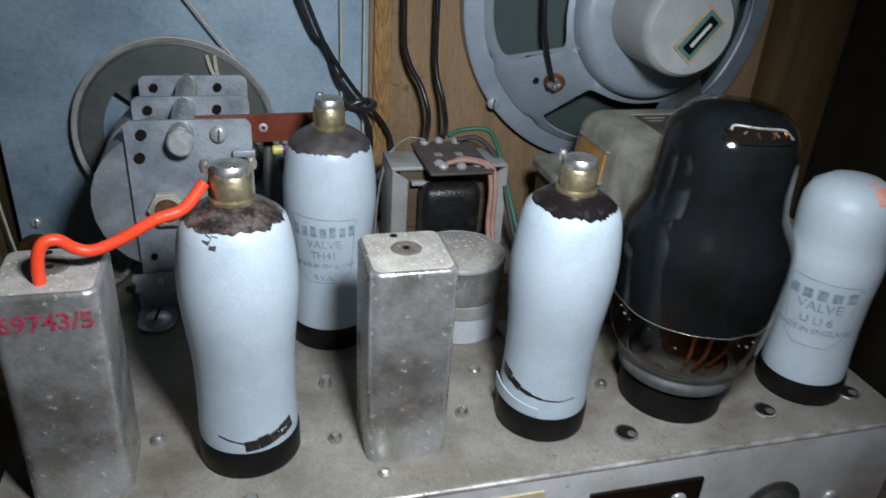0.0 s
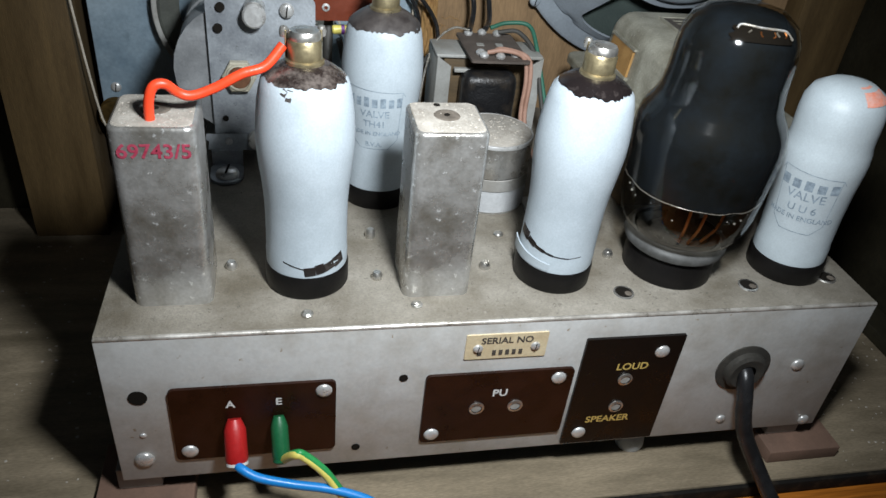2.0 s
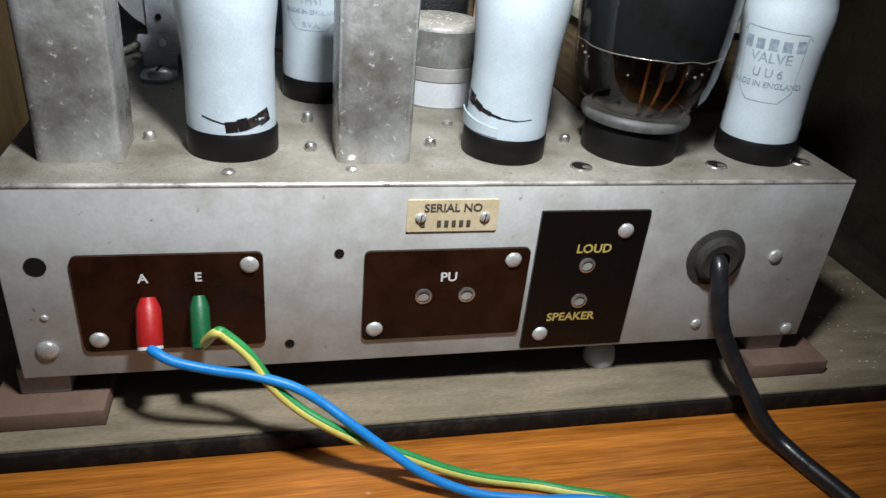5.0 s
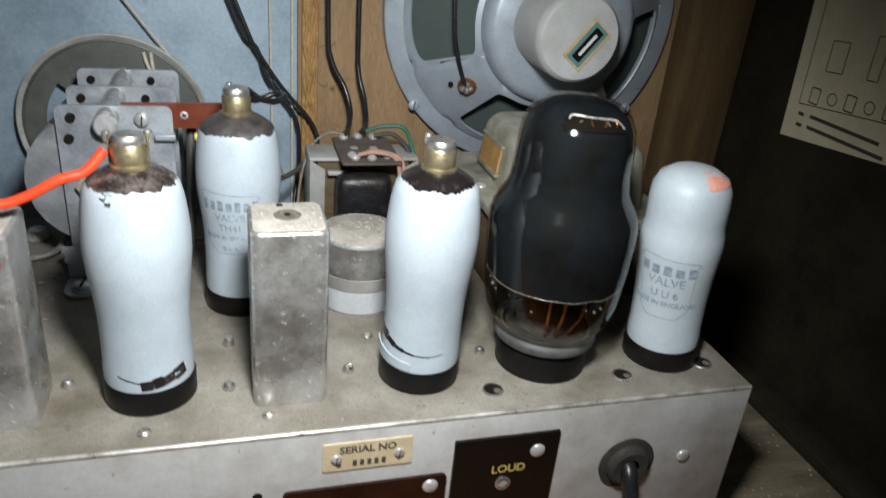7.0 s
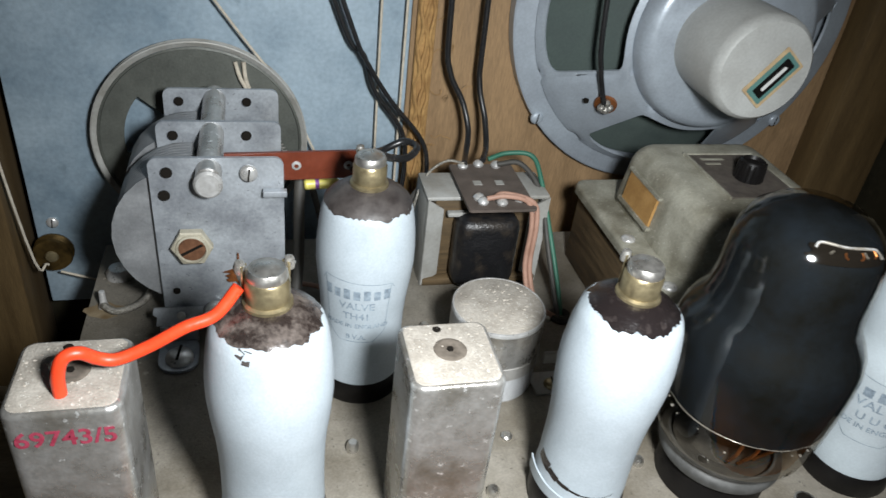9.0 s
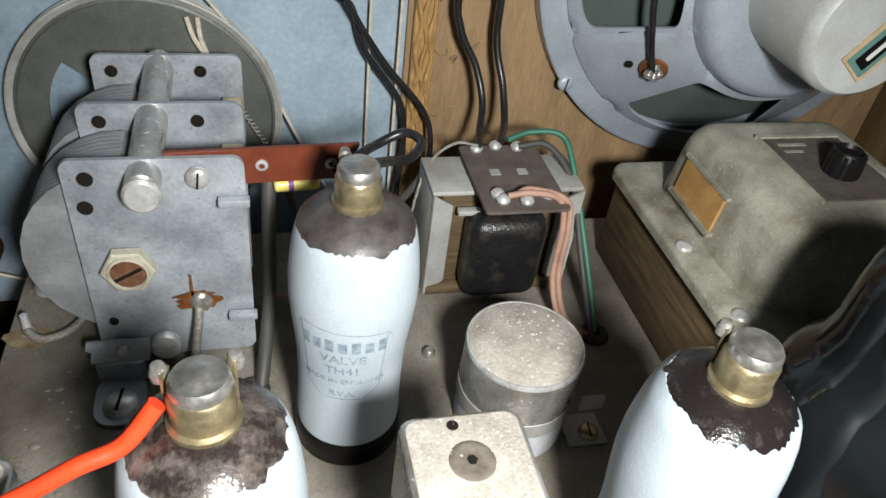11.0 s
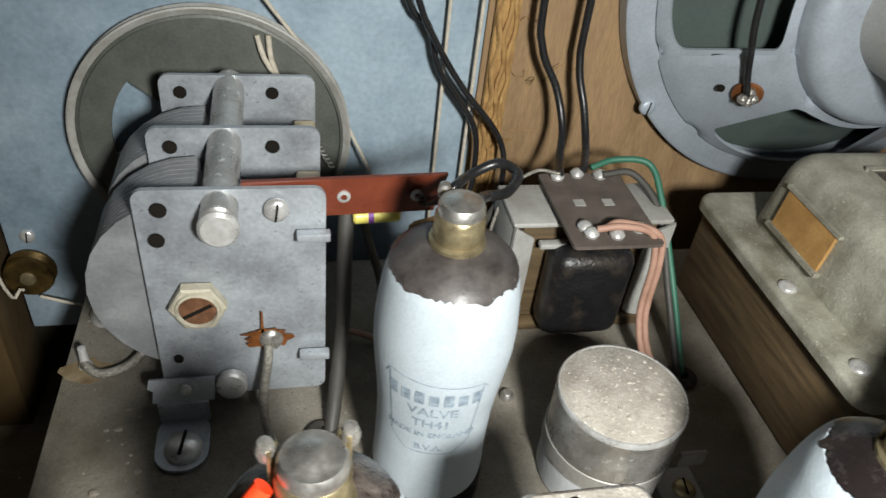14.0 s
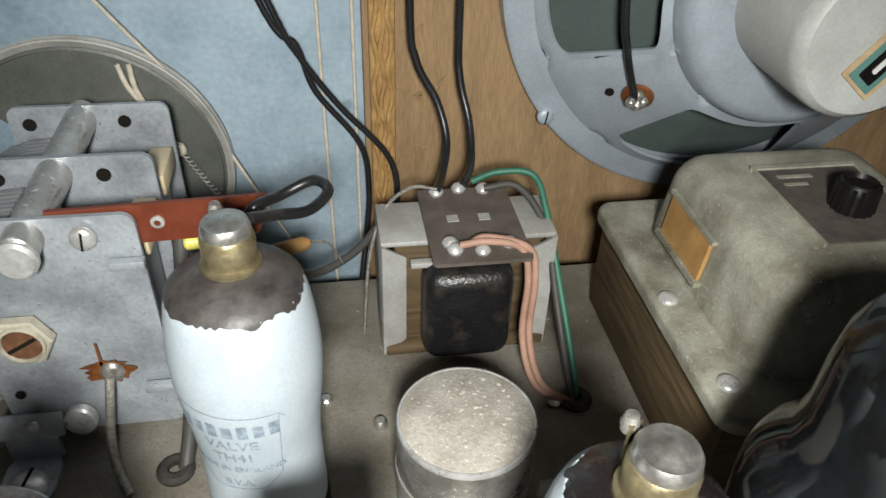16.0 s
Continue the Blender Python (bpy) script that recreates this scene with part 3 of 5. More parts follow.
for k, (r, h) in enumerate([(0.0262, 0.0415)] + [(r - 0.0007, h) for r, h in BIG[7:15]] + [(0.0200, 0.0930), (0.0191, 0.0985), (0.0169, 0.1030), (0.0124, 0.1066), (0.0030, 0.1086)]):
    rings.append([bm.verts.new(Vector(V4) + Vector((r * math.cos(2 * math.pi * i / seg), r * math.sin(2 * math.pi * i / seg), h + (0.0009 * noise.noise((i * 0.7, 1.3, 0)) if k == 0 else 0)))) for i in range(seg)])
for a, b in zip(rings, rings[1:]):
    for i in range(seg):
        bm.faces.new((a[i], a[(i + 1) % seg], b[(i + 1) % seg], b[i]))
bm.faces.new(rings[-1])
liner = part("inner_coating", bm, CARBON, v4, "dark grey coating inside the glass")
part("silvered_edge", tube([Vector(V4) + Vector((0.0261 * math.cos(k * 0.21), 0.0261 * math.sin(k * 0.21), 0.0411 + 0.0011 * noise.noise((k * 0.9, 0, 5)))) for k in range(31)], 0.00022, n=4), MICA, liner, "ragged silvery edge of the coating")
def under_glass(deg, h, gap=0.0006):
    r = radius_at(BIG, h) - gap
    return Vector(V4) + Vector((r * math.sin(radians(deg)), -r * math.cos(radians(deg)), h))


bm = bmesh.new()
grid = [[bm.verts.new(under_glass(d * 4 - 44 + 3 * math.sin(h * 1.7), 0.1012 + 0.0006 * h + 0.0006 * math.sin(d * 0.19), 0.00066)) for d in range(19)] for h in range(8)]
for p, q in zip(grid, grid[1:]):
    for i in range(18):
        bm.faces.new((p[i], p[i + 1], q[i + 1], q[i]))
part("getter_window", bm, HOLE, v4, "dark uncoated gap below the top of the glass")
part("getter_frame", tube([under_glass(d, h) for d, h in ((-40, 0.1048), (-36, 0.1060), (-12, 0.1058), (12, 0.1054), (22, 0.1048), (30, 0.1024))], 0.00045), BRIGHT, v4)
for d, lo, tilt, look_of in ((-27, 0.1043, 3, SOLDER), (-11, 0.1036, -2, COPPER), (1, 0.1034, 3, COPPER), (9, 0.1038, -2, SOLDER), (17, 0.1033, 2, COPPER)):
    part("getter_wire", tube([under_glass(d, lo), under_glass(d + tilt, lo + 0.0006), under_glass(d + tilt, 0.1049)], 0.00032, seg=6), look_of, v4)
for d, top in ((-24, 0.0390), (-6, 0.0360), (24, 0.0380)):
    lean = Vector((math.sin(radians(d)), -math.cos(radians(d)), 0))
    part("electrode_strip", tube([Vector(V4) + lean * 0.0120 + Vector((0, 0, 0.0190)), Vector(V4) + lean * 0.0165 + Vector((0, 0, 0.0280)), Vector(V4) + lean * 0.0180 + Vector((0, 0, top))], 0.0006, seg=6), COPPER, v4, "copper coloured electrode support")
# grey cement ring under the glass
part("cement_ring", lathe([(0.0170, 0.0136), (0.0203, 0.0136), (0.0207, 0.0150), (0.0203, 0.0166), (0.0186, 0.0180), (0.0172, 0.0182)], V4, seg=64), CEMENT, v4, "dull grey ring under the glass")
# bright beads just inside the clear glass, modelled in place of its sparkling highlights
for d, h, r in ((-94, 0.0388, 0.0008), (-88, 0.0372, 0.0010), (-81, 0.0366, 0.0006), (-40, 0.0345, 0.0007), (6, 0.0372, 0.0006), (15, 0.0358, 0.0010), (22, 0.0366, 0.0008), (29, 0.0384, 0.0005), (-62, 0.0378, 0.0004)):
    part("glint_bead", lathe([(0, -r * 0.6), (r * 0.5, -r * 0.2), (r * 0.55, r * 0.2), (0, r * 0.6)], under_glass(d, h, 0.0014), seg=8), BRIGHT, v4)
part("glass_foot", lathe([(0.0160, 0.0137), (0.0162, 0.0170), (0.0150, 0.0172), (0.0110, 0.0165), (0.006, 0.020), (0.005, 0.030), (0.0, 0.030)], V4, seg=40), GROM, v4)
part("mica_disc", lathe([(0, 0.0395), (0.021, 0.0395), (0.021, 0.0402), (0, 0.0402)], V4, seg=40), DARKNICKEL, v4)
part("anode", lathe([(0.011, 0.030), (0.0115, 0.030), (0.0115, 0.060), (0.0, 0.060)], V4, seg=8), DARKNICKEL, v4)
for i in range(7):
    a = i * 0.9 + 0.3
    part("support_wire", tube([Vector(V4) + Vector((0.005 * math.cos(a), 0.005 * math.sin(a), 0.028)), Vector(V4) + Vector((0.011 * math.cos(a), 0.011 * math.sin(a), 0.034)),
                               Vector(V4) + Vector((0.0175 * math.cos(a), 0.0175 * math.sin(a), 0.041))], 0.0006), (DARKNICKEL, DARKNICKEL, COPPER)[i % 3], v4)
# the small rectifier
SMALL = [(0.0146, 0.0085), (0.0147, 0.015), (0.0144, 0.0165), (0.0146, 0.030), (0.0152, 0.042), (0.0160, 0.050), (0.0162, 0.0545), (0.0158, 0.0588), (0.0152, 0.0620), (0.0153, 0.066), (0.0153, 0.071),
         (0.0148, 0.0765), (0.0128, 0.0806), (0.0085, 0.0834), (0.004, 0.0844), (0.0, 0.0846)]
v5 = thing("valve", V5, "grey-white painted glass valve with printed badge and orange dab", "valve", "valves on the chassis")
base_part(v5, V5, 0.0154, 0.0092)
part("painted_bulb", lathe(SMALL, V5, seg=64), PAINT_GREY, v5)
shield_print(v5, V5, -45, 0.0400, SMALL, [("VALVE", 0.0010, 0.0044), ("U U 6", -0.0036, 0.0038), ("MADE IN ENGLAND", -0.0072, 0.0025)], 5)
bm = bmesh.new()
rings = []
for k in range(6):
    h = 0.0796 + 0.0009 * k
    r = radius_at(SMALL, h) + 0.0002
    rings.append([bm.verts.new(Vector(V5) + Vector((r * math.sin(a), -r * math.cos(a), h))) for a in (radians(-8 + (58 + 5 * math.sin(k * 2.0)) * i / 14) for i in range(15))])
for a, b in zip(rings, rings[1:]):
    for i in range(14):
        bm.faces.new((a[i], a[i + 1], b[i + 1], b[i]))
part("orange_dab", bm, ORANGE, v5, "orange paint dab")
v5.rotation_euler.y = -0.05  # it sits a little crooked in its socket


# ---- screening cans ----
def can(x0, x1, y0, y1, z1, label):
    c = thing("screening_can", ((x0 + x1) / 2, (y0 + y1) / 2, CZ), label, "screening can", "screening cans")
    part("body", dome_box((x0, y0, CZ), (x1, y1, z1), 0.0036, 0.0016, 4), CAN, c)
    part("lid", dome_box((x0 + 0.0012, y0 + 0.0012, z1 - 0.0006), (x1 - 0.0012, y1 - 0.0012, z1 + 0.00015), 0.0028, 0.0003, 2), CAN_TOP, c, "dusty lid of the can")
    m = ((x0 + x1) / 2, (y0 + y1) / 2 + 0.001, z1 + 0.0001)
    part("trimmer", lathe([(0.0047, 0), (0.0043, 0.0003), (0.0034, 0.0004), (0.0026, 0.0002), (0.0020, 0.0001), (0, 0.0001)], m, seg=24), TRIM, c, "brown recessed trimmer")
    part("trimmer_screw", rod(m, (m[0], m[1], m[2] + 0.0005), 0.0010, seg=6), HOLE, c)
    part("lid_hole", rod((m[0] - 0.002, m[1] + 0.0085, m[2] - 0.0001), (m[0] - 0.002, m[1] + 0.0085, m[2] + 0.0002), 0.0012), HOLE, c)
    return c


c1 = can(-0.0935, -0.0672, 0.0165, 0.0425, 0.1535, "square aluminium screening can with red crayon number")
c2 = can(0.0008, 0.0265, 0.0160, 0.0420, 0.1525, "square dusty aluminium screening can with trimmer hole")
part("crayon_number", on_front(letters("69743/5", 0.0068, 0.00014), -0.0800, 0.1455, 0.0163), RED_INK, c1, "red handwritten number")

# ---- round electrolytic ----
E1 = (0.0498, 0.0895, CZ)
el = thing("electrolytic_capacitor", E1, "round dusty aluminium electrolytic capacitor in a clip", "capacitor")
part("body", lathe([(0, 0), (0.0170, 0), (0.0170, 0.0175), (0.0176, 0.0180), (0.0176, 0.0320), (0.0174, 0.0328), (0.0168, 0.0332), (0.0, 0.0332)], E1, seg=64), CAN, el)
part("dusty_end", lathe([(0.0, 0.0333), (0.0164, 0.0333), (0.0168, 0.0336), (0.0164, 0.0339), (0.0, 0.0338)], E1, seg=56), CAN_TOP, el, "dust-speckled end disc")
part("rolled_rim", lathe([(0.0167, 0.0331), (0.0169, 0.0339), (0.0174, 0.0338), (0.01775, 0.0330), (0.01765, 0.0322)], E1, seg=64), BRIGHT, el, "bright rolled rim")
part("sleeve", lathe([(0.0172, 0.001), (0.0175, 0.0012), (0.0175, 0.0166), (0.0172, 0.0168)], E1, seg=56), SLEEVE, el)
part("clip_band", lathe([(0.0177, 0.0120), (0.0180, 0.0122), (0.0180, 0.0176), (0.0177, 0.0178)], E1, seg=56), STEEL, el)
part("clip_ear", box((0.0675, 0.0790, CZ + 0.0122), (0.0755, 0.0805, CZ + 0.0176), 0.0004), STEEL, el)
part("clip_foot", box((0.0655, 0.0745, CZ), (0.0785, 0.0865, CZ + 0.001), 0.0003), STEEL, el)
screw("clip_screw", (0.0735, 0.0790, CZ + 0.0010), (0, 0, 1), 0.0034, el, BRASS)

# ---- tuning capacitor ----
g = thing("tuning_capacitor", (-0.0495, 0.15, CZ), "grey metal three-plate ganged tuning capacitor", "tuning capacitor")
PX0, PX1 = -0.0722, -0.0268
for y, z1, z0, nm in ((0.1235, 0.1590, 0.0905, "front_plate"), (0.1515, 0.1598, 0.098, "middle_plate"), (0.1815, 0.1605, 0.098, "rear_plate")):
    part(nm, slab(round_rect(PX0, z0, PX1, z1, 0.003), (0, y + 0.0014, 0), (1, 0, 0), (0, 0, 1), 0.0014), ZINC, g)
part("spacer_rod", rod((-0.0522, 0.1165, 0.1540), (-0.0522, 0.186, 0.1562), 0.0045, bevel=0.0006, seg=28), CAN, g)
part("rod_head", rod((-0.0522, 0.1150, 0.1530), (-0.0522, 0.1180, 0.1530), 0.0049, bevel=0.0008, seg=28), BRIGHT, g)
part("shaft", rod((-0.0598, 0.119, 0.1262), (-0.0598, 0.2, 0.1262), 0.0032), BRASS, g)
part("hex_nut", lathe([(0, 0), (0.0074, 0), (0.0074, 0.0026), (0.0068, 0.0031), (0, 0.0031)], (-0.0598, 0.1221, 0.1262), (0, -1, 0), 6), NUT, g)
part("bush_ring", lathe([(0.0058, 0.0029), (0.0056, 0.0038), (0.0050, 0.0040), (0.0047, 0.0032)], (-0.0598, 0.1221, 0.1262), (0, -1, 0), 28), NUT, g)
part("shaft_end", lathe([(0.0048, 0.0030), (0.0044, 0.0035), (0, 0.0036)], (-0.0598, 0.1221, 0.1262), (0, -1, 0), 28), RUST, g, "slotted rusty shaft end")
part("shaft_slot", slab([(-0.0042, -0.0005), (0.0042, -0.0005), (0.0042, 0.0005), (-0.0042, 0.0005)], (-0.0598, 0.1185, 0.1262), (0.88, 0, 0.47), (-0.47, 0, 0.88), 0.0002), HOLE, g)
for y in (0.160, 0.131):
    part("insulator", box((-0.0335, y, 0.1420), (-0.0270, y + 0.018, 0.1485), 0.0008), IVORY, g)
for y0 in (0.1285, 0.1565):
    for k in range(10):
        y = y0 + k * 0.0021
        o = [(0.0278 * math.cos(radians(a)), 0.0278 * math.sin(radians(a))) for a in range(88, 283, 13)] + [(0.004, -0.004), (0.004, 0.004)]
        part("rotor_vane", slab(o, (-0.0600, y, 0.1262), (1, 0, 0), (0, 0, 1), 0.0017), VANE, g)
    part("stator", box((-0.058, y0, 0.1), (-0.030, y0 + 0.021, 0.146), 0.001), VANE, g)
screw("plate_screw", (-0.0388, 0.1220, 0.1540), (0, -1, 0), 0.0031, g)
for x, z, r in ((-0.0660, 0.1545, 0.0019), (-0.0675, 0.1460, 0.0019), (-0.0670, 0.1065, 0.0013)):
    part("hole", rod((x, 0.1217, z), (x, 0.1222, z), r), HOLE, g)
for y, zz in ((0.1497, 0.1552), (0.1797, 0.1560)):
    for x in (-0.066, -0.0395):
        part("hole", rod((x, y - 0.0002, zz), (x, y + 0.0003, zz), 0.0018), HOLE, g)
for x, z in ((-0.0300, 0.1470), (-0.0300, 0.1065)):
    part("plate_tab", box((x - 0.0042, 0.1195, z - 0.0012), (x + 0.0042, 0.1222, z + 0.0012), 0.0004), ZINC, g)
part("flux_splash", slab([((0.0062 + 0.0016 * math.sin(k * 2.7) + 0.001 * math.cos(k * 1.3)) * math.cos(k * 0.2618), (0.0036 + 0.0009 * math.sin(k * 3.1)) * math.sin(k * 0.2618)) for k in range(24)], (-0.0425, 0.1219, 0.1125), (1, 0, 0), (0, 0, 1), 0.0002), FLUX, g, "rusty flux splash")
part("flux_run", slab([(-0.0004, 0.0), (0.0004, 0.0), (0.0003, 0.0075), (-0.0002, 0.0080)], (-0.0440, 0.1219, 0.1145), (1, 0, 0), (0, 0, 1), 0.0002), FLUX, g)
part("solder_bush", lathe([(0.0034, 0), (0.0030, 0.0008), (0.0018, 0.0015), (0, 0.0017)], (-0.0418, 0.1218, 0.1122), (0, -1, 0), 20), SOLDER, g)
part("foot_bracket", slab([(-0.0095, 0.007), (-0.0100, 0.0045), (-0.0085, 0.0035), (-0.0090, 0.0), (0.0080, 0.0), (0.0085, 0.007)], (-0.0665, 0.1200, 0.0925), (1, 0, 0), (0, 0.35, 1), 0.0012), ZINC, g)
screw("bracket_rivet", (-0.0662, 0.1198, 0.0965), (0, -1, 0.3), 0.0017, g, slot=False)
part("round_plug", rod((-0.0535, 0.1224, 0.0965), (-0.0535, 0.1190, 0.0970), 0.0044, bevel=0.0006), BRIGHT, g)
part("foot", slab(round_rect(-0.0745, 0.1005, -0.0600, 0.1200, 0.0062), (0, 0, CZ + 0.0002), (1, 0, 0), (0, 1, 0), 0.0012), ZINC, g)
part("foot_web", box((-0.0742, 0.1180, CZ + 0.0003), (-0.0603, 0.1198, 0.0930), 0.0004), ZINC, g)
screw("foot_screw", (-0.0668, 0.1075, CZ + 0.0014), (0, 0, 1), 0.0052, g, dome=0.6)
part("foot_screw", lathe([(0.0055, 0), (0.0055, 0.002), (0.004, 0.0042), (0, 0.005)], (-0.0955, 0.1650, CZ), seg=24), BRIGHT, g)
# the whole frame is a twentieth taller
for piece in g.children_recursive:
    for v in piece.data.vertices:
        v.co.z *= 1.05
# paxolin strip
ps = thing("paxolin_strip", (-0.022, 0.128, 0.1500), "red-brown paxolin tag strip fixed to the tuning capacitor", "tag strip")
part("strip", slab([(-0.025, -0.0055), (0.0235, -0.0055), (0.0265, 0.0055), (-0.025, 0.0055)], (-0.022, 0.1275, 0.1580), (1, 0.05, 0), (0, 0, 1), 0.0012), PAX, ps)
for x in (-0.0222, -0.0035):
    part("eyelet", lathe([(0.0008, -0.0004), (0.0017, -0.0002), (0.0017, 0.0004), (0.0008, 0.0006)], (x, 0.1262, 0.1583), (0, -1, 0), 16), BRIGHT, ps)

# ---- cord drum ----
D = (-0.0600, 0.2050, 0.1300)
dr = thing("cord_drum", (D[0], D[1], D[2] - 0.0466), "large grey metal dial cord drum with cream cord", "cord drum")
bm = bmesh.new()
radii = [0.004, 0.010, 0.017, 0.022, 0.027, 0.033, 0.039, 0.0433, 0.0440]
grid = [[bm.verts.new((D[0] + r * math.cos(radians(a * 5)), D[1] - (0.0016 if r > 0.0435 else 0), D[2] + r * math.sin(radians(a * 5)))) for a in range(72)] for r in radii]
for k, (a, b) in enumerate(zip(grid, grid[1:])):
    for i in range(72):
        if 2 <= k <= 4 and 140 <= i * 5 <= 185:
            continue
        bm.faces.new((a[i], a[(i + 1) % 72], b[(i + 1) % 72], b[i]))
bm.normal_update()
bmesh.ops.solidify(bm, geom=bm.faces[:], thickness=0.001)
part("disc", bm, DRUM, dr, "grey disc with a kidney-shaped opening")
part("rim", lathe([(0.0440, 0.0012), (0.0460, 0.0022), (0.0466, 0.0020), (0.0466, 0.0014), (0.0452, 0.0), (0.0466, -0.0014), (0.0464, -0.0022), (0.0440, -0.0012)], D, (0, -1, 0), 80), FRAME, dr)
for x in (-0.0440, -0.0405):
    part("cord_tail", tube([(x, 0.2020, 0.1685), (x * 0.6 - 0.0155, 0.2010, 0.1610), (-0.0375, 0.2010, 0.1535)], 0.0009), STRING, dr)
part("cord_knot", lathe([(0, -0.003), (0.0020, -0.0019), (0.0026, 0), (0.0019, 0.0020), (0, 0.0030)], (-0.0375, 0.2005, 0.1520), seg=12), STRING, dr)
part("cord_tail", tube([(-0.0375, 0.2008, 0.1520), (-0.0340, 0.2008, 0.1455), (-0.0300, 0.2005, 0.1390)], 0.0009), STRING, dr)
part("cord_knot", lathe([(0, -0.0028), (0.0018, -0.0016), (0.0023, 0), (0.0016, 0.0018), (0, 0.0027)], (-0.0298, 0.2003, 0.1385), seg=12), STRING, dr)
part("tension_spring", tube([(-0.0290 + 0.0090 * k / 40 + 0.0010 * math.cos(k * 1.6), 0.2005 + 0.0010 * math.sin(k * 1.6), 0.1370 - 0.0170 * k / 40) for k in range(41)], 0.0003, seg=6, n=3), STEEL, dr)
part("hub", rod((D[0], 0.197, D[2]), (D[0], 0.2055, D[2]), 0.009), ZINC, dr)

# ---- loudspeaker ----
S = (0.1662, 0.2128, 0.1965)
spk = thing("loudspeaker", (S[0], S[1], S[2] - 0.0875), "round grey enamelled loudspeaker with magnet pot, on the baffle", "loudspeaker")
part("flange", lathe([(0.0760, 0.001), (0.0875, 0.001), (0.0875, 0.0075), (0.0862, 0.0085), (0.0785, 0.0085), (0.0772, 0.0095), (0.0760, 0.0095)], S, (0, -1, 0), 96), SPK, spk)
part("cone_paper", lathe([(0.0755, 0.004), (0.030, 0.030), (0.0, 0.032)], S, (0, -1, 0), 64), CONE, spk, "green-grey paper cone seen through the basket")
# basket with rounded openings
bm = bmesh.new()
WALL = [(0.0768, 0.0095), (0.0735, 0.0132), (0.0700, 0.0165), (0.0480, 0.0352), (0.0455, 0.0370), (0.0425, 0.0382)]


def on_basket(deg, q):
    f = q * (len(WALL) - 1)
    k = min(int(f), len(WALL) - 2)
    r, h = (WALL[k][m] + (WALL[k + 1][m] - WALL[k][m]) * (f - k) for m in (0, 1))
    return bm.verts.new((S[0] + r * math.cos(radians(deg)), S[1] - h, S[2] + r * math.sin(radians(deg))))


windows = ((148, 204), (232, 289), (315, 368), (62, 118))
for lo, hi in ((204, 232), (289, 315), (8, 62), (118, 148)):
    grid = [[on_basket(lo + (hi - lo) * i / 12, q / 10) for i in range(13)] for q in range(11)]
    for a, b in zip(grid, grid[1:]):
        for i in range(12):
            bm.faces.new((a[i], a[i + 1], b[i + 1], b[i]))
for lo, hi in windows:
    outer, inner = [], []
    for i in range(80):
        a = 2 * math.pi * i / 80
        ca, sa = math.cos(a), math.sin(a)
        m = max(abs(ca), abs(sa))
        e = (abs(ca) ** 4 + abs(sa) ** 4) ** -0.25
        outer.append((ca / m, sa / m))
        inner.append((ca * e * 0.93, sa * e * 0.62))
    loops = [[on_basket((lo + hi) / 2 + (hi - lo) / 2 * (u[0] + (v[0] - u[0]) * f), 0.5 + 0.5 * (u[1] + (v[1] - u[1]) * f)) for u, v in zip(outer, inner)] for f in (0, 0.35, 0.7, 1)]
    for a, b in zip(loops, loops[1:]):
        for i in range(80):
            bm.faces.new((a[i], a[(i + 1) % 80], b[(i + 1) % 80], b[i]))
bmesh.ops.remove_doubles(bm, verts=bm.verts[:], dist=0.0001)
bmesh.ops.recalc_face_normals(bm, faces=bm.faces[:])
bm.normal_update()
bmesh.ops.solidify(bm, geom=bm.faces[:], thickness=0.0012)
part("basket", bm, SPK, spk, "pressed grey basket with openings")
part("shoulder", lathe([(0.0427, 0.0380), (0.0420, 0.043), (0.0405, 0.046), (0.0370, 0.048), (0.0300, 0.0485), (0.0260, 0.050), (0.0, 0.050)], S, (0, -1, 0), 64), SPK, spk)
M = (0.1590, S[1], 0.1968)
part("magnet_pot", lathe([(0.0215, 0.048), (0.0218, 0.078), (0.0212, 0.0815), (0.0195, 0.0832), (0.0, 0.0836)], M, (0, -1, 0), 56), POT, spk, "grey painted magnet pot")
for nm, mt_, a, b, up, lab in (("label", TORN, 0.0115, 0.0062, 0.0838, "torn brown paper label"), ("label_border", TEAL, 0.0105, 0.0045, 0.0841, ""), ("label_band", BAKELITE, 0.0088, 0.0026, 0.0844, ""), ("label_bar", WHITE_INK, 0.0062, 0.0007, 0.0847, "")):
    part(nm, slab(round_rect(-a, -b, a, b, 0.0006), (M[0] + 0.0035, M[1] - up, M[2] - 0.0025), (0.62, 0, 0.78), (-0.78, 0, 0.62), 0.0003), mt_, spk, lab)
screw("flange_bolt", (0.0985, 0.2045, 0.1430), (0, -1, 0), 0.0032, spk, SPK)
screw("flange_bolt", (0.234, 0.2045, 0.1430), (0, -1, 0), 0.0032, spk, SPK)
tagp = part("tag", lathe([(0, 0), (0.0054, 0), (0.0052, 0.0010), (0, 0.0012)], (0.1222, 0.1828, 0.1600), (-0.42, -0.80, -0.42), 24), FLUX, spk, "red-brown tag disc")
for x, z in ((0.1188, 0.1592), (0.1212, 0.1612), (0.1234, 0.1588), (0.1214, 0.1578)):
    part("solder_blob", lathe([(0, -0.0020), (0.0017, -0.0010), (0.0020, 0.0004), (0.0012, 0.0018), (0, 0.0021)], (x, 0.1800 + (x - 0.121) * 0.2, z), seg=12), SOLDER, tagp)
part("tag_hole", rod((0.1140, 0.1868, 0.1600), (0.1137, 0.1862, 0.1598), 0.0014), HOLE, spk)

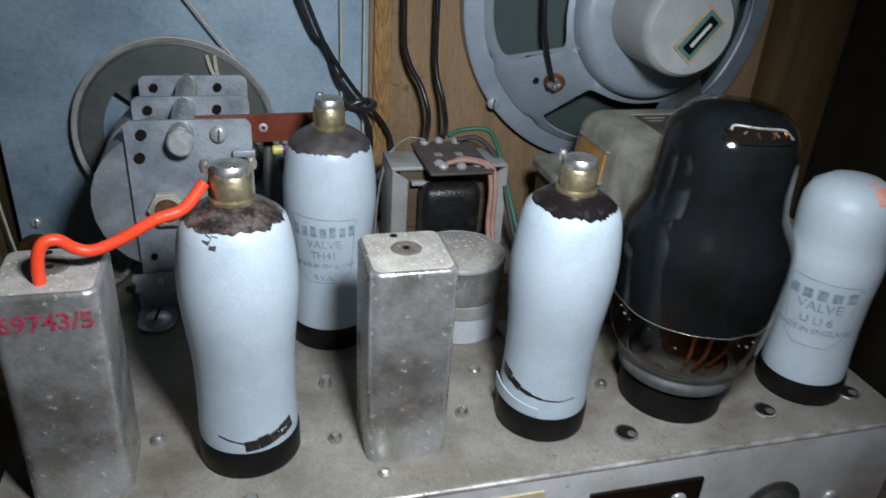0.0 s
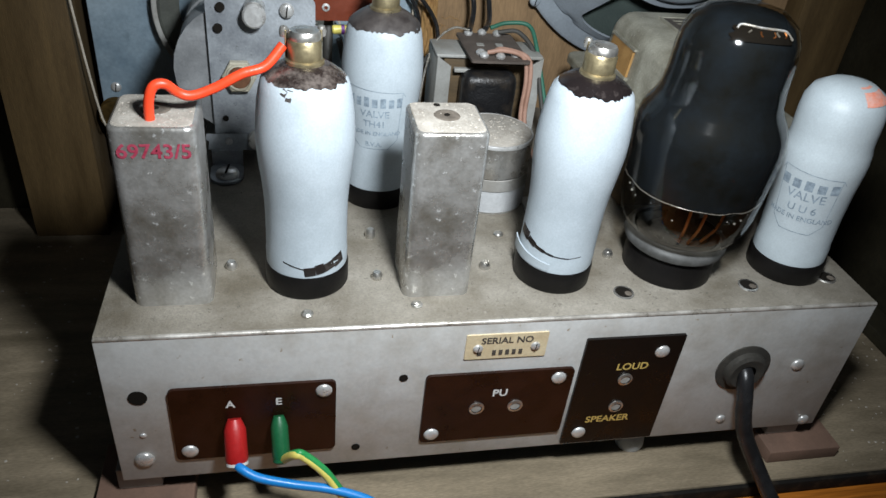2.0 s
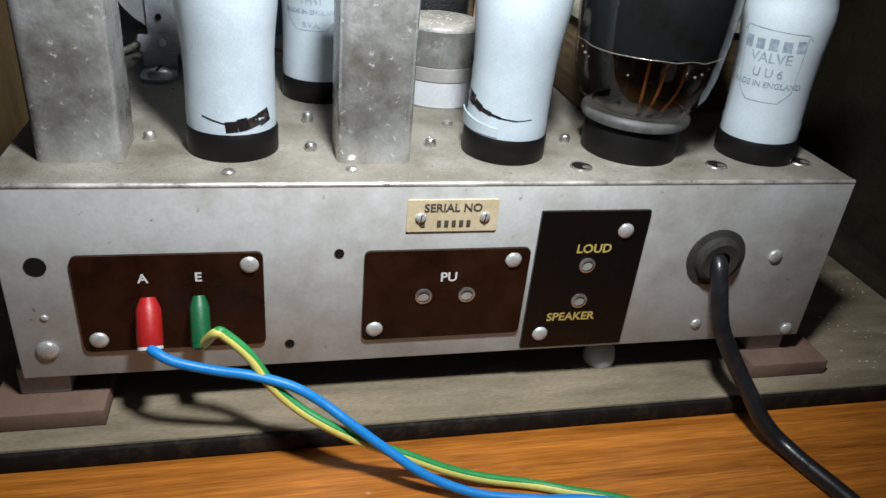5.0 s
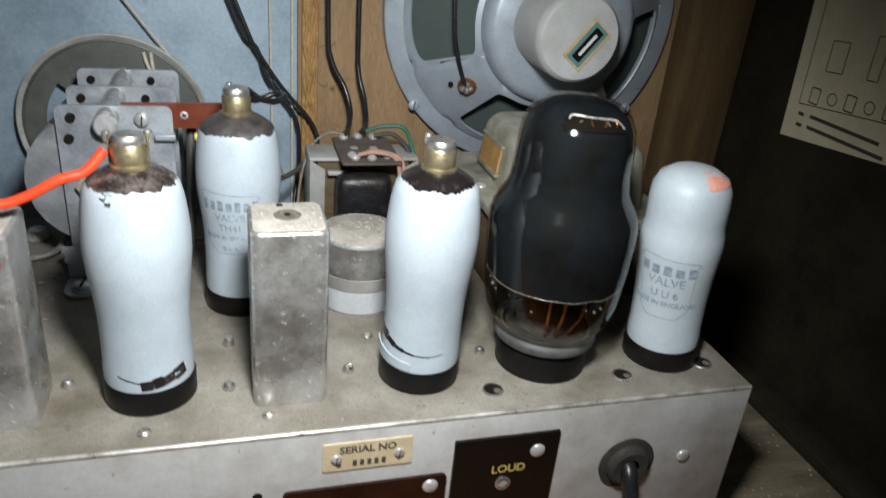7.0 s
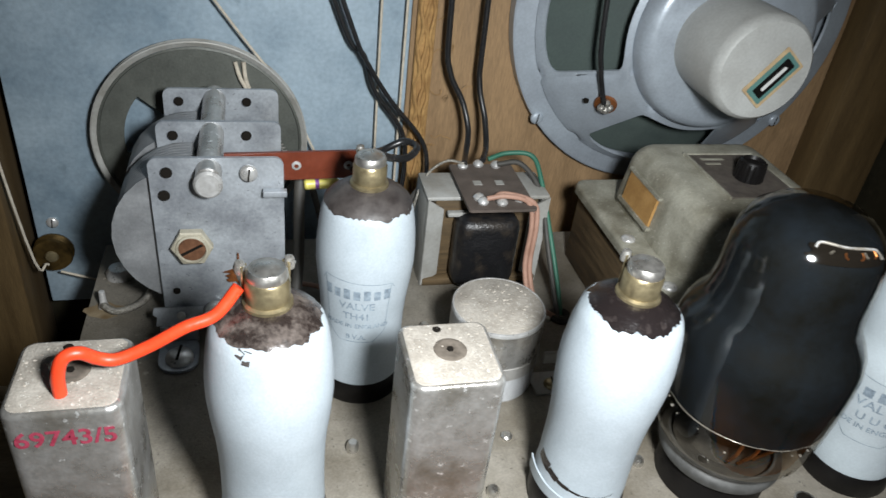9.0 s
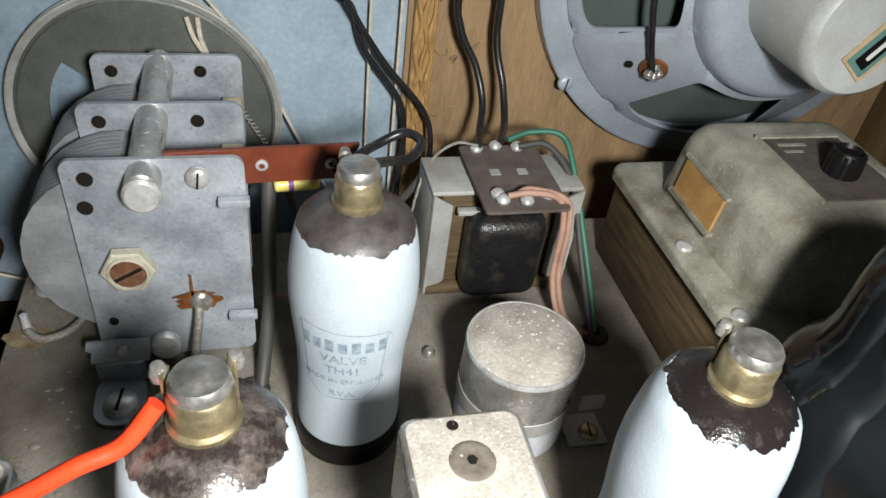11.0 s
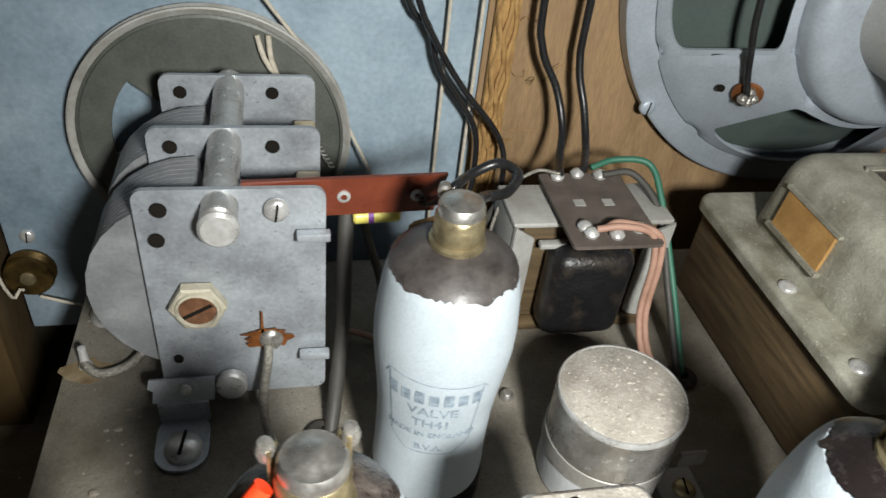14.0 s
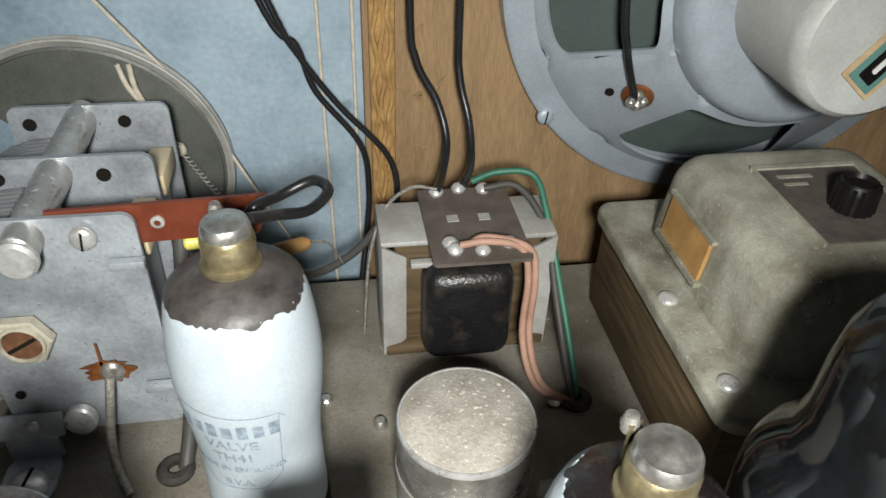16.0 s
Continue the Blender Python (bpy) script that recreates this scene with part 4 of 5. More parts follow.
# ---- output transformer ----
tr = thing("output_transformer", (0.061, 0.155, CZ), "small output transformer with black coil in grey clamp", "transformer")
part("core", box((0.0380, 0.1500, CZ), (0.0850, 0.1690, 0.1285), 0.0008), LAM, tr)
part("clamp_top", box((0.0335, 0.1475, 0.1286), (0.0890, 0.1700, 0.1305), 0.0006), FRAME, tr)
part("clamp_side", slab([(0, 0), (0.008, -0.006), (0.008, -0.040), (0, -0.0445)], (0.0335, 0.1470, 0.1300), (1, 0.3, 0), (0, 0, 1), 0.0012), FRAME, tr)
part("clamp_side", slab([(0, -0.0445), (-0.008, -0.040), (-0.008, -0.006), (0, 0)], (0.0890, 0.1470, 0.1300), (1, -0.3, 0), (0, 0, 1), 0.0012), FRAME, tr)
part("clamp_side", box((0.0335, 0.1478, CZ), (0.0350, 0.1698, 0.1285), 0.0004), FRAME, tr)
part("clamp_side", box((0.0875, 0.1478, CZ), (0.0890, 0.1698, 0.1285), 0.0004), FRAME, tr)
part("clamp_foot", box((0.0345, 0.1455, CZ + 0.0001), (0.0885, 0.1500, CZ + 0.004), 0.0008), LAM, tr)
part("coil", box((0.0460, 0.1360, 0.0890), (0.0745, 0.1510, 0.1245), 0.0055, seg=4), COIL, tr, "black pitch-covered coil")
part("clamp_tab", box((0.0425, 0.1440, 0.1225), (0.0530, 0.1470, 0.1245), 0.0004), FRAME, tr)
part("tag_board", slab(round_rect(0.0475, 0.1310, 0.0770, 0.1715, 0.0015), (0, 0, 0.1325), (1, 0, 0), (0, 1, 0), 0.0012), TAGBOARD, tr, "dusty paxolin tag board")
for x, y in ((0.0535, 0.1685), (0.0610, 0.1700), (0.0690, 0.1690), (0.0545, 0.1365), (0.0625, 0.1355), (0.0710, 0.1385), (0.0535, 0.1400)):
    part("solder_tag", lathe([(0, -0.0002), (0.0022, 0.0), (0.0025, 0.0010), (0.0016, 0.0023), (0, 0.0029)], (x, y, 0.1338), seg=12), BRIGHT, tr)
for x in (0.0565, 0.0665):
    part("board_slot", box((x - 0.0018, 0.1520, 0.1337), (x + 0.0018, 0.1555, 0.1340)), FRAME, tr)

tr.location.y += 0.002

# ---- mains transformer ----
mt = thing("mains_transformer", (0.155, 0.122, CZ), "dusty grey mains transformer with rounded cover over laminations", "transformer")
part("core", box((0.1135, 0.0790, CZ), (0.1960, 0.1700, 0.1215), 0.0008), LAM, mt, "brown laminated core")
part("flange", dome_box((0.1105, 0.0745, 0.1216), (0.1985, 0.1735, 0.1262), 0.006, 0.0020), COVER, mt)
bm = dome_box((0.1225, 0.0870, 0.1255), (0.1890, 0.1605, 0.1550), 0.011, 0.0085)
for v in bm.verts:
    f = max(0, v.co.z - 0.1262) / 0.03
    v.co.x += (0.1557 - v.co.x) * 0.09 * f
    v.co.y += (0.1240 - v.co.y) * 0.09 * f
part("cover", bm, COVER, mt, "rounded dusty cover")
part("card_window", slab([(-0.0125, -0.0068), (0.0125, -0.0068), (0.0125, 0.0062), (-0.0125, 0.0062)], (0.1236, 0.1330, 0.1390), (0, -1, 0), (0.10, 0, 1), 0.0012), OCHRE, mt, "ochre card behind a slot")
part("window_lip", slab([(-0.0140, -0.0084), (0.0140, -0.0084), (0.0140, -0.0068), (-0.0140, -0.0068)], (0.1236, 0.1330, 0.1390), (0, -1, 0), (0.10, 0, 1), 0.0022), COVER, mt)
part("window_lip", slab([(-0.0140, 0.0062), (0.0140, 0.0062), (0.0140, 0.0074), (-0.0140, 0.0074)], (0.1236, 0.1330, 0.1390), (0, -1, 0), (0.10, 0, 1), 0.0016), COVER, mt)
part("selector_plate", slab(round_rect(0.1430, 0.1035, 0.1740, 0.1405, 0.001), (0, 0, 0.1551), (1, 0, 0), (0, 1, 0), 0.0006), DARKPLATE, mt, "dark voltage selector plate")
rim = slab(round_rect(0.1420, 0.1395, 0.1750, 0.1415, 0.0008), (0, 0, 0.1550), (1, 0, 0), (0, 1, 0), 0.0013)
slab(round_rect(0.1420, 0.1025, 0.1430, 0.1395, 0.0004), (0, 0, 0.1550), (1, 0, 0), (0, 1, 0), 0.0013, rim)
slab(round_rect(0.1740, 0.1025, 0.1750, 0.1395, 0.0004), (0, 0, 0.1550), (1, 0, 0), (0, 1, 0), 0.0013, rim)
part("plate_rim", rim, COVER, mt)
knob = part("selector_knob", lathe([(0.0056, 0), (0.0055, 0.005), (0.0050, 0.0078), (0.0044, 0.0084), (0.0038, 0.0070), (0, 0.0068)], (0.1595, 0.1185, 0.1557), seg=24), BAKELITE, mt)
for k in range(16):
    a = k * math.pi / 8
    part("knob_rib", rod((0.1595 + 0.0055 * math.cos(a), 0.1185 + 0.0055 * math.sin(a), 0.1558), (0.1595 + 0.0051 * math.cos(a), 0.1185 + 0.0051 * math.sin(a), 0.1632), 0.0006, seg=6), BAKELITE, knob)
part("plate_bar", box((0.1475, 0.1345, 0.1557), (0.1580, 0.1360, 0.1559)), COVER, mt)
part("plate_bar", box((0.1475, 0.1305, 0.1557), (0.1545, 0.1318, 0.1559)), COVER, mt)
screw("flange_screw", (0.1150, 0.1205, 0.1262), (0, 0, 1), 0.0030, mt, slot=False)
screw("flange_screw", (0.1170, 0.0870, 0.1262), (0, 0, 1), 0.0030, mt, slot=False)

mt.location += Vector((-0.0018, -0.0022, 0.0008))

# ---- panels on the chassis front ----
def panel(name, x0, z0, x1, z1, material, label, r=0.0022):
    return part(name, slab(round_rect(x0, z0, x1, z1, r), (0, 0.0, 0), (1, 0, 0), (0, 0, 1), 0.0012), material, ch, label)


def rivet(p, x, z, r=0.0031):
    part("rivet", lathe([(r, 0), (r, 0.0003), (r * 0.85, 0.0009), (r * 0.5, 0.0013), (0, 0.0014)], (x, -0.0011, z), (0, -1, 0), 20), BRIGHT, p)


def socket(p, x, z):
    part("socket", lathe([(0.0022, 0), (0.0031, 0.0001), (0.0031, 0.0006), (0.0022, 0.0008)], (x, -0.0011, z), (0, -1, 0), 24), TIN, p)
    part("socket_bore", rod((x, -0.0012, z), (x, -0.0014, z), 0.0022), FRAME, p)


pa = panel("aerial_panel", -0.0838, 0.0237, -0.0245, 0.0607, PAX_DARK, "dark brown paxolin aerial and earth panel")
rivet(pa, -0.0290, 0.0562), rivet(pa, -0.0788, 0.0285)
pp = panel("pickup_panel", 0.0093, 0.0228, 0.0692, 0.0598, PAX_DARK, "dark brown paxolin pickup socket panel")
rivet(pp, 0.0630, 0.0550), rivet(pp, 0.0138, 0.0275)
socket(pp, 0.0310, 0.0410), socket(pp, 0.0470, 0.0410)
pl = panel("loudspeaker_panel", 0.0712, 0.0150, 0.1130, 0.0742, PAX_BLACK, "black paxolin loudspeaker socket panel with gold lettering", 0.0004)
rivet(pl, 0.1045, 0.0660), rivet(pl, 0.0783, 0.0215)
socket(pl, 0.0920, 0.0518), socket(pl, 0.0917, 0.0362)
for p, text, x, z, size, material in ((pa, "A", -0.0627, 0.0520, 0.0048, WHITE_INK), (pa, "E", -0.0455, 0.0520, 0.0048, WHITE_INK), (pp, "PU", 0.0397, 0.0487, 0.0052, WHITE_INK),
                                      (pl, "LOUD", 0.0935, 0.0588, 0.0050, GOLD_INK), (pl, "SPEAKER", 0.0895, 0.0290, 0.0050, GOLD_INK)):
    part("lettering", on_front(letters(text, size, 0.00012), x, z, -0.00135), material, p)
sn = thing("serial_plate", (0.039, -0.0005, 0.067), "small aged ivory serial number plate with two screws", "plate")
part("plate", slab(round_rect(0.0230, 0.0670, 0.0550, 0.0790, 0.0006), (0, 0, 0), (1, 0, 0), (0, 0, 1), 0.0006), IVORY, sn)
part("lettering", on_front(letters("SERIAL NO", 0.0042, 0.0001), 0.0390, 0.0760, -0.0008), BLACK_INK, sn)
for k in range(6):
    x = 0.0300 + 0.0026 * k + (0.001 if k else -0.002)
    part("number_bar", box((x, -0.0009, 0.0690), (x + 0.0014, -0.0006, 0.0713)), BLACK_INK, sn)
for x in (0.0278, 0.0503):
    screw("screw", (x, -0.0008, 0.0725), (0, -1, 0), 0.0019, sn)

for x, z, r in ((0.0007, 0.0590, 0.0017), (-0.0163, 0.0222, 0.0017), (-0.0940, 0.0570, 0.0033)):
    part("hole", rod((x, -0.0003, z), (x, 0.0004, z), r), HOLE, ch)
for x, z, r in ((0.1722, 0.0525, 0.0029), (0.1900, 0.0165, 0.0027), (-0.0955, 0.0245, 0.0036), (0.1460, 0.0215, 0.0022), (-0.0945, 0.0375, 0.0012)):
    screw("panel_screw", (x, 0.0, z), (0, -1, 0), r, ch, slot=False)
for x, y, r in ((0.0890, 0.0135, 0.0036), (0.1450, 0.0150, 0.0036), (0.1840, 0.0185, 0.0038)):
    part("hole", rod((x, y, CZ - 0.0003), (x, y, CZ + 0.0003), r), HOLE, ch)
    part("hole_lug", rod((x + r * 0.45, y - r * 0.25, CZ - 0.0002), (x + r * 0.45, y - r * 0.25, CZ + 0.00035), r * 0.42), TRIM, ch)
    part("hole_rim", lathe([(r - 0.0001, 0.0), (r - 0.0001, 0.0005), (r + 0.0005, 0.0004), (r + 0.0007, 0.0)], (x, y, CZ), seg=24), TIN, ch)
for x, y, h in ((0.0365, 0.0330, 0.003), (-0.0075, 0.0285, 0.003), (-0.0072, 0.0570, 0.004), (0.0915, 0.0385, 0.003), (0.0300, 0.1180, 0.003), (0.0850, 0.1200, 0.002), (-0.0345, 0.0080, 0.0015), (0.0055, 0.0110, 0.001), (0.0480, 0.0560, 0.0015), (0.0140, 0.1300, 0.002), (-0.0620, 0.0380, 0.003)):
    part("lug", lathe([(0.0022, 0), (0.0022, h * 0.6), (0.0014, h), (0, h)], (x, y, CZ), seg=10), TIN, ch)

# ---- mains lead ----
gm = thing("grommet", (0.1455, 0, 0.041), "black perished rubber grommet in the chassis front", "grommet")
part("ring", lathe([(0.0040, -0.001), (0.0120, -0.0005), (0.0122, 0.0006), (0.0095, 0.0012), (0.0090, 0.0032), (0.0075, 0.0042), (0.0040, 0.0038)], (0.1455, -0.0002, 0.0530), (0, -1, 0), 40), GROM, gm)
single("mains_lead", tube([(0.1455, 0.006, 0.0530), (0.1450, -0.003, 0.0530), (0.1445, -0.008, 0.0470), (0.1463, -0.014, 0.0312), (0.1521, -0.020, 0.0185), (0.1585, -0.028, 0.0065), (0.1640, -0.036, -0.0030), (0.1710, -0.048, -0.0080),
                           (0.182, -0.09, -0.0085), (0.195, -0.2, -0.0085), (0.2, -0.4, -0.0085)], 0.0034, seg=16), RUBBER, "black round rubber mains lead drooping over the cabinet edge", "lead")


# ---- plugs ----
def plug(x, material, label, tip, k=1.0):
    p = thing("wander_plug", (x, -0.001, 0.045), label, "plug", "plugs in the aerial panel")
    a, d = Vector((x, -0.0012, 0.0462)), Vector((0.04, -0.55, -0.83)).normalized()
    part("barrel", lathe([(0, 0.0012), (0.0024 * k, 0.0012), (0.0032 * k, 0.0030), (0.0040 * k, 0.0052), (0.0042 * k, 0.0160), (0.0038 * k, 0.0174), (0.0022 * k, 0.0178), (0.0, 0.015)], a, d, 28), material, p)
    part("collar", lathe([(0.0024 * k, 0.0170), (0.0040 * k, 0.0172), (0.0041 * k, 0.0182), (0.0024 * k, 0.0192)], a, d, 20), tip, p)
    return a + d * 0.018


t1 = plug(-0.0618, REDPLUG, "red plastic wander plug in the aerial socket", WHITE_INK)
t2 = plug(-0.0458, GREENPLUG, "green plastic wander plug in the earth socket", GREENPLUG, 0.8)
single("aerial_lead", tube([t1, (-0.0595, -0.0150, 0.0330), (-0.0531, -0.018, 0.0306), (-0.0409, -0.020, 0.0278), (-0.0283, -0.022, 0.0261), (-0.0156, -0.025, 0.0229), (-0.0065, -0.028, 0.0179), (0.0025, -0.033, 0.0125),
                            (0.0150, -0.0385, 0.0040), (0.0290, -0.0440, -0.0045), (0.0460, -0.0490, -0.0095), (0.0660, -0.0530, -0.0103), (0.1, -0.060, -0.0103), (0.2, -0.1, -0.0103)], 0.0017, seg=12), BLUEWIRE,
       "bright blue insulated aerial lead trailing across the table", "lead")
el_pts = [t2, (-0.0400, -0.0165, 0.0400), (-0.0367, -0.0172, 0.0390), (-0.0298, -0.0195, 0.0325), (-0.0229, -0.0230, 0.0225), (-0.0148, -0.0265, 0.0152), (-0.0048, -0.031, 0.0100), (0.0075, -0.034, 0.0040), (0.0210, -0.0365, -0.0010),
          (0.0355, -0.0400, -0.0060), (0.0480, -0.0430, -0.0085), (0.0630, -0.0460, -0.0100), (0.0748, -0.0500, -0.0103), (0.11, -0.065, -0.0103), (0.2, -0.12, -0.0103)]
earth = thing("earth_lead", t2, "green and yellow striped earth lead trailing across the table", "lead")
part("sheath", tube(el_pts, 0.0017, seg=12), YELLOW, earth)
part("stripe", tube([Vector(p) + Vector((0.0004, 0.0002, 0.0006)) for p in el_pts], 0.00145, seg=10), GREENPVC, earth, "green stripe")

# ---- wires ----
def wire(name, pts, r, material, label, n=8):
    return single(name, tube(pts, r, seg=10, n=n), material, label, "wire")


wire("grid_lead", [(-0.0812, 0.0225, 0.1515), (-0.0808, 0.0225, 0.1590), (-0.0790, 0.0230, 0.1640), (-0.0757, 0.0240, 0.1645), (-0.0724, 0.0255, 0.1612), (-0.0684, 0.0262, 0.1600), (-0.0615, 0.0275, 0.1622),
                   (-0.0533, 0.0285, 0.1665), (-0.0462, 0.0302, 0.1685), (-0.0405, 0.0330, 0.1745)], 0.0016, REDWIRE, "orange-red sleeved lead from can to valve cap")
wire("speaker_lead", [(0.0470, 0.2010, 0.30), (0.0480, 0.2000, 0.190), (0.0502, 0.1990, 0.1680), (0.0570, 0.1960, 0.1545), (0.0597, 0.1900, 0.1430), (0.0570, 0.1800, 0.1360), (0.0535, 0.1690, 0.1365)], 0.0014, RUBBER, "black rubber lead hanging to the tag board")
wire("speaker_lead", [(0.0635, 0.2010, 0.30), (0.0642, 0.2000, 0.185), (0.0650, 0.1990, 0.1620), (0.0678, 0.1930, 0.1480), (0.0672, 0.1830, 0.1380), (0.0625, 0.1710, 0.1368)], 0.0014, RUBBER, "black rubber lead hanging to the tag board")
wire("speaker_lead", [(0.1075, 0.1780, 0.30), (0.1080, 0.1780, 0.23), (0.1100, 0.1765, 0.1920), (0.1135, 0.1770, 0.1770), (0.1170, 0.1790, 0.1680), (0.1200, 0.1795, 0.1605)], 0.0012, RUBBER, "black lead hanging to the loudspeaker tag")
wire("dial_lead", [(-0.020, 0.207, 0.245), (0.0029, 0.205, 0.1828), (0.0116, 0.205, 0.1720), (0.0169, 0.204, 0.1560), (0.0310, 0.203, 0.1360), (0.0335, 0.202, 0.118), (0.0319, 0.2, 0.099), (0.0290, 0.193, 0.0800), (0.0280, 0.1915, 0.06)], 0.0011, RUBBER, "black twisted dial lamp lead")
wire("dial_lead", [(-0.017, 0.203, 0.245), (0.0057, 0.200, 0.1846), (0.0124, 0.200, 0.1704), (0.0241, 0.200, 0.1527), (0.0402, 0.200, 0.1330), (0.0435, 0.197, 0.1180), (0.0410, 0.194, 0.0950), (0.0400, 0.1925, 0.06)], 0.0011, RUBBER, "black twisted dial lamp lead")
wire("cap_lead", [(0.0035, 0.0960, 0.1775), (0.0086, 0.1060, 0.1715), (0.0150, 0.1110, 0.1690), (0.0195, 0.1180, 0.1695), (0.0160, 0.1240, 0.1690), (0.0080, 0.1220, 0.1665), (0.0030, 0.1140, 0.1690), (0.0000, 0.1160, 0.1640), (-0.0020, 0.1250, 0.1570)],
     0.0013, RUBBER, "black looped lead to the valve cap")
for pts in ([(0.0185, 0.2085, 0.30), (0.0189, 0.2085, 0.1818), (0.0197, 0.2085, 0.07)], [(0.0305, 0.2085, 0.30), (0.0300, 0.2085, 0.07)], [(-0.0870, 0.2040, 0.245), (-0.0437, 0.2050, 0.1828), (-0.0246, 0.2050, 0.1552), (-0.0044, 0.2035, 0.1129), (0.004, 0.203, 0.095)],
            [(-0.150, 0.193, 0.26), (-0.139, 0.195, 0.085), (-0.1335, 0.2, 0.068)], [(-0.1300, 0.204, 0.0610), (-0.1080, 0.2, 0.0560)]):
    part("dial_cord", tube(pts, 0.0006, seg=8, n=6), STRING, dr, "cream braided cord under tension")
wire("green_lead", [(0.0650, 0.1710, 0.1375), (0.0740, 0.1720, 0.1400), (0.0850, 0.1690, 0.1400), (0.0880, 0.1600, 0.1320), (0.0900, 0.1450, 0.1150), (0.0925, 0.1300, 0.0950), (0.0930, 0.1220, CZ)], 0.0011, GREENWIRE, "dark green sleeved lead beside the transformer")
wire("grey_lead", [(0.0690, 0.1690, 0.1360), (0.0800, 0.1680, 0.1365), (0.0870, 0.1560, 0.1280), (0.0890, 0.1400, 0.1080), (0.0910, 0.1210, CZ)], 0.0012, GREYWIRE, "dull grey sleeved lead to the tag board")
for dx in (0, 0.0022):
    wire("salmon_lead", [(0.0560 + dx, 0.1385, 0.1360), (0.0640, 0.1375 + dx, 0.1375), (0.0740 + dx, 0.1370, 0.1345), (0.0765 + dx, 0.1350, 0.1240), (0.0755 + dx, 0.1310, 0.1050), (0.0790 + dx, 0.1240, 0.0910), (0.0890 + dx, 0.1190, CZ)],
         0.0011, SALMON, "salmon pink sleeved lead into the chassis")
wire("bare_wire", [(0.0535, 0.1690, 0.1365), (0.0450, 0.1700, 0.1370), (0.0360, 0.1690, 0.1290), (0.0305, 0.1640, 0.1120), (0.0280, 0.1600, CZ)], 0.0006, BRAIDWIRE, "thin bare tinned copper wire")
wire("screened_lead", [(-0.0425, 0.1205, 0.1130), (-0.0430, 0.1180, 0.1080), (-0.0445, 0.1150, 0.0980), (-0.0440, 0.1100, 0.0900), (-0.0400, 0.1030, CZ)], 0.0013, BRAIDWIRE, "tinned braided screen lead on the capacitor")
wire("grey_cable", [(-0.0200, 0.1400, 0.1520), (-0.0210, 0.1330, 0.1350), (-0.0215, 0.1280, 0.1150), (-0.0240, 0.1180, 0.0950), (-0.0260, 0.1100, CZ)], 0.0022, GREYWIRE, "thick grey rubber cable beside the capacitor")
wire("braid_strap", [(-0.0985, 0.1420, CZ + 0.001), (-0.0975, 0.1400, 0.0880), (-0.0930, 0.1370, 0.0875), (-0.0860, 0.1390, 0.0880), (-0.0810, 0.1440, 0.0900), (-0.0780, 0.1500, 0.0960)], 0.0015, BRAIDWIRE, "braided earth strap soldered to the chassis")
part("flux_stain", slab([(0.0075 * math.cos(k * 0.45) * (1 + 0.2 * math.sin(k * 2.2)), 0.005 * math.sin(k * 0.45) * (1 + 0.2 * math.cos(k * 1.7))) for k in range(14)], (-0.0985, 0.1410, CZ + 0.0001), (1, 0, 0), (0, 1, 0), 0.00005), STAIN, ch, "brown flux stain")
part("solder_post", lathe([(0.0012, 0), (0.0022, 0.0008), (0.0014, 0.003), (0.0012, 0.0085), (0, 0.009)], (-0.0985, 0.1425, CZ), seg=12), BRIGHT, ch)
for at in ((-0.0285, 0.1090, CZ), (0.0920, 0.1205, CZ)):
    single("cable_grommet", lathe([(0.0022, 0.0), (0.0052, 0.0), (0.0054, 0.0012), (0.0042, 0.0022), (0.0022, 0.002)], at, seg=24), GROM, "black rubber cable grommet in the chassis top", "grommet", "cable grommets")

# resistor under the strip
rs = thing("resistor", (-0.012, 0.135, 0.146), "yellow carbon resistor with violet band", "resistor")
part("body", rod((-0.0190, 0.1340, 0.1462), (-0.0060, 0.1350, 0.1462), 0.0021, bevel=0.0006), YELLOW, rs)
part("band", rod((-0.0150, 0.1343, 0.1462), (-0.0135, 0.1344, 0.1462), 0.00215), mat("violet_band", (0.2, 0.06, 0.3), 0.5), rs)

wc = thing("wax_capacitor", (0.007, 0.15, 0.1310), "small ochre wax-dipped capacitor behind the valve", "capacitor")
part("body", lathe([(0, 0), (0.0014, 0.0006), (0.0023, 0.0025), (0.0023, 0.0115), (0.0012, 0.0135), (0, 0.014)], (-0.0005, 0.1480, 0.1305), (1, 0.25, 0.08), 20), OCHRE, wc)
part("lead_wire", tube([(0.0130, 0.1515, 0.1315), (0.018, 0.155, 0.128), (0.022, 0.158, 0.118)], 0.0004), BRAIDWIRE, wc)
wire("grey_jumper", [(0.0060, 0.1500, 0.1210), (0.0140, 0.1560, 0.1160), (0.0250, 0.1640, 0.1165), (0.0335, 0.1720, 0.1200), (0.0380, 0.1760, 0.1260)], 0.0014, GREYWIRE, "dark grey jumper wire behind the valve")
wire("grey_jumper", [(-0.0150, 0.1450, 0.1380), (-0.0120, 0.1480, 0.1250), (-0.0080, 0.1500, 0.1100), (-0.0060, 0.1500, 0.0960), (-0.0050, 0.1480, CZ)], 0.0014, GREYWIRE, "dark grey jumper wire behind the capacitor")
wire("pink_lead", [(-0.0220, 0.1500, 0.0880), (-0.0160, 0.1480, 0.0885), (-0.0100, 0.1460, 0.0875), (-0.0040, 0.1440, CZ)], 0.0011, SALMON, "short pink sleeved lead on the chassis")

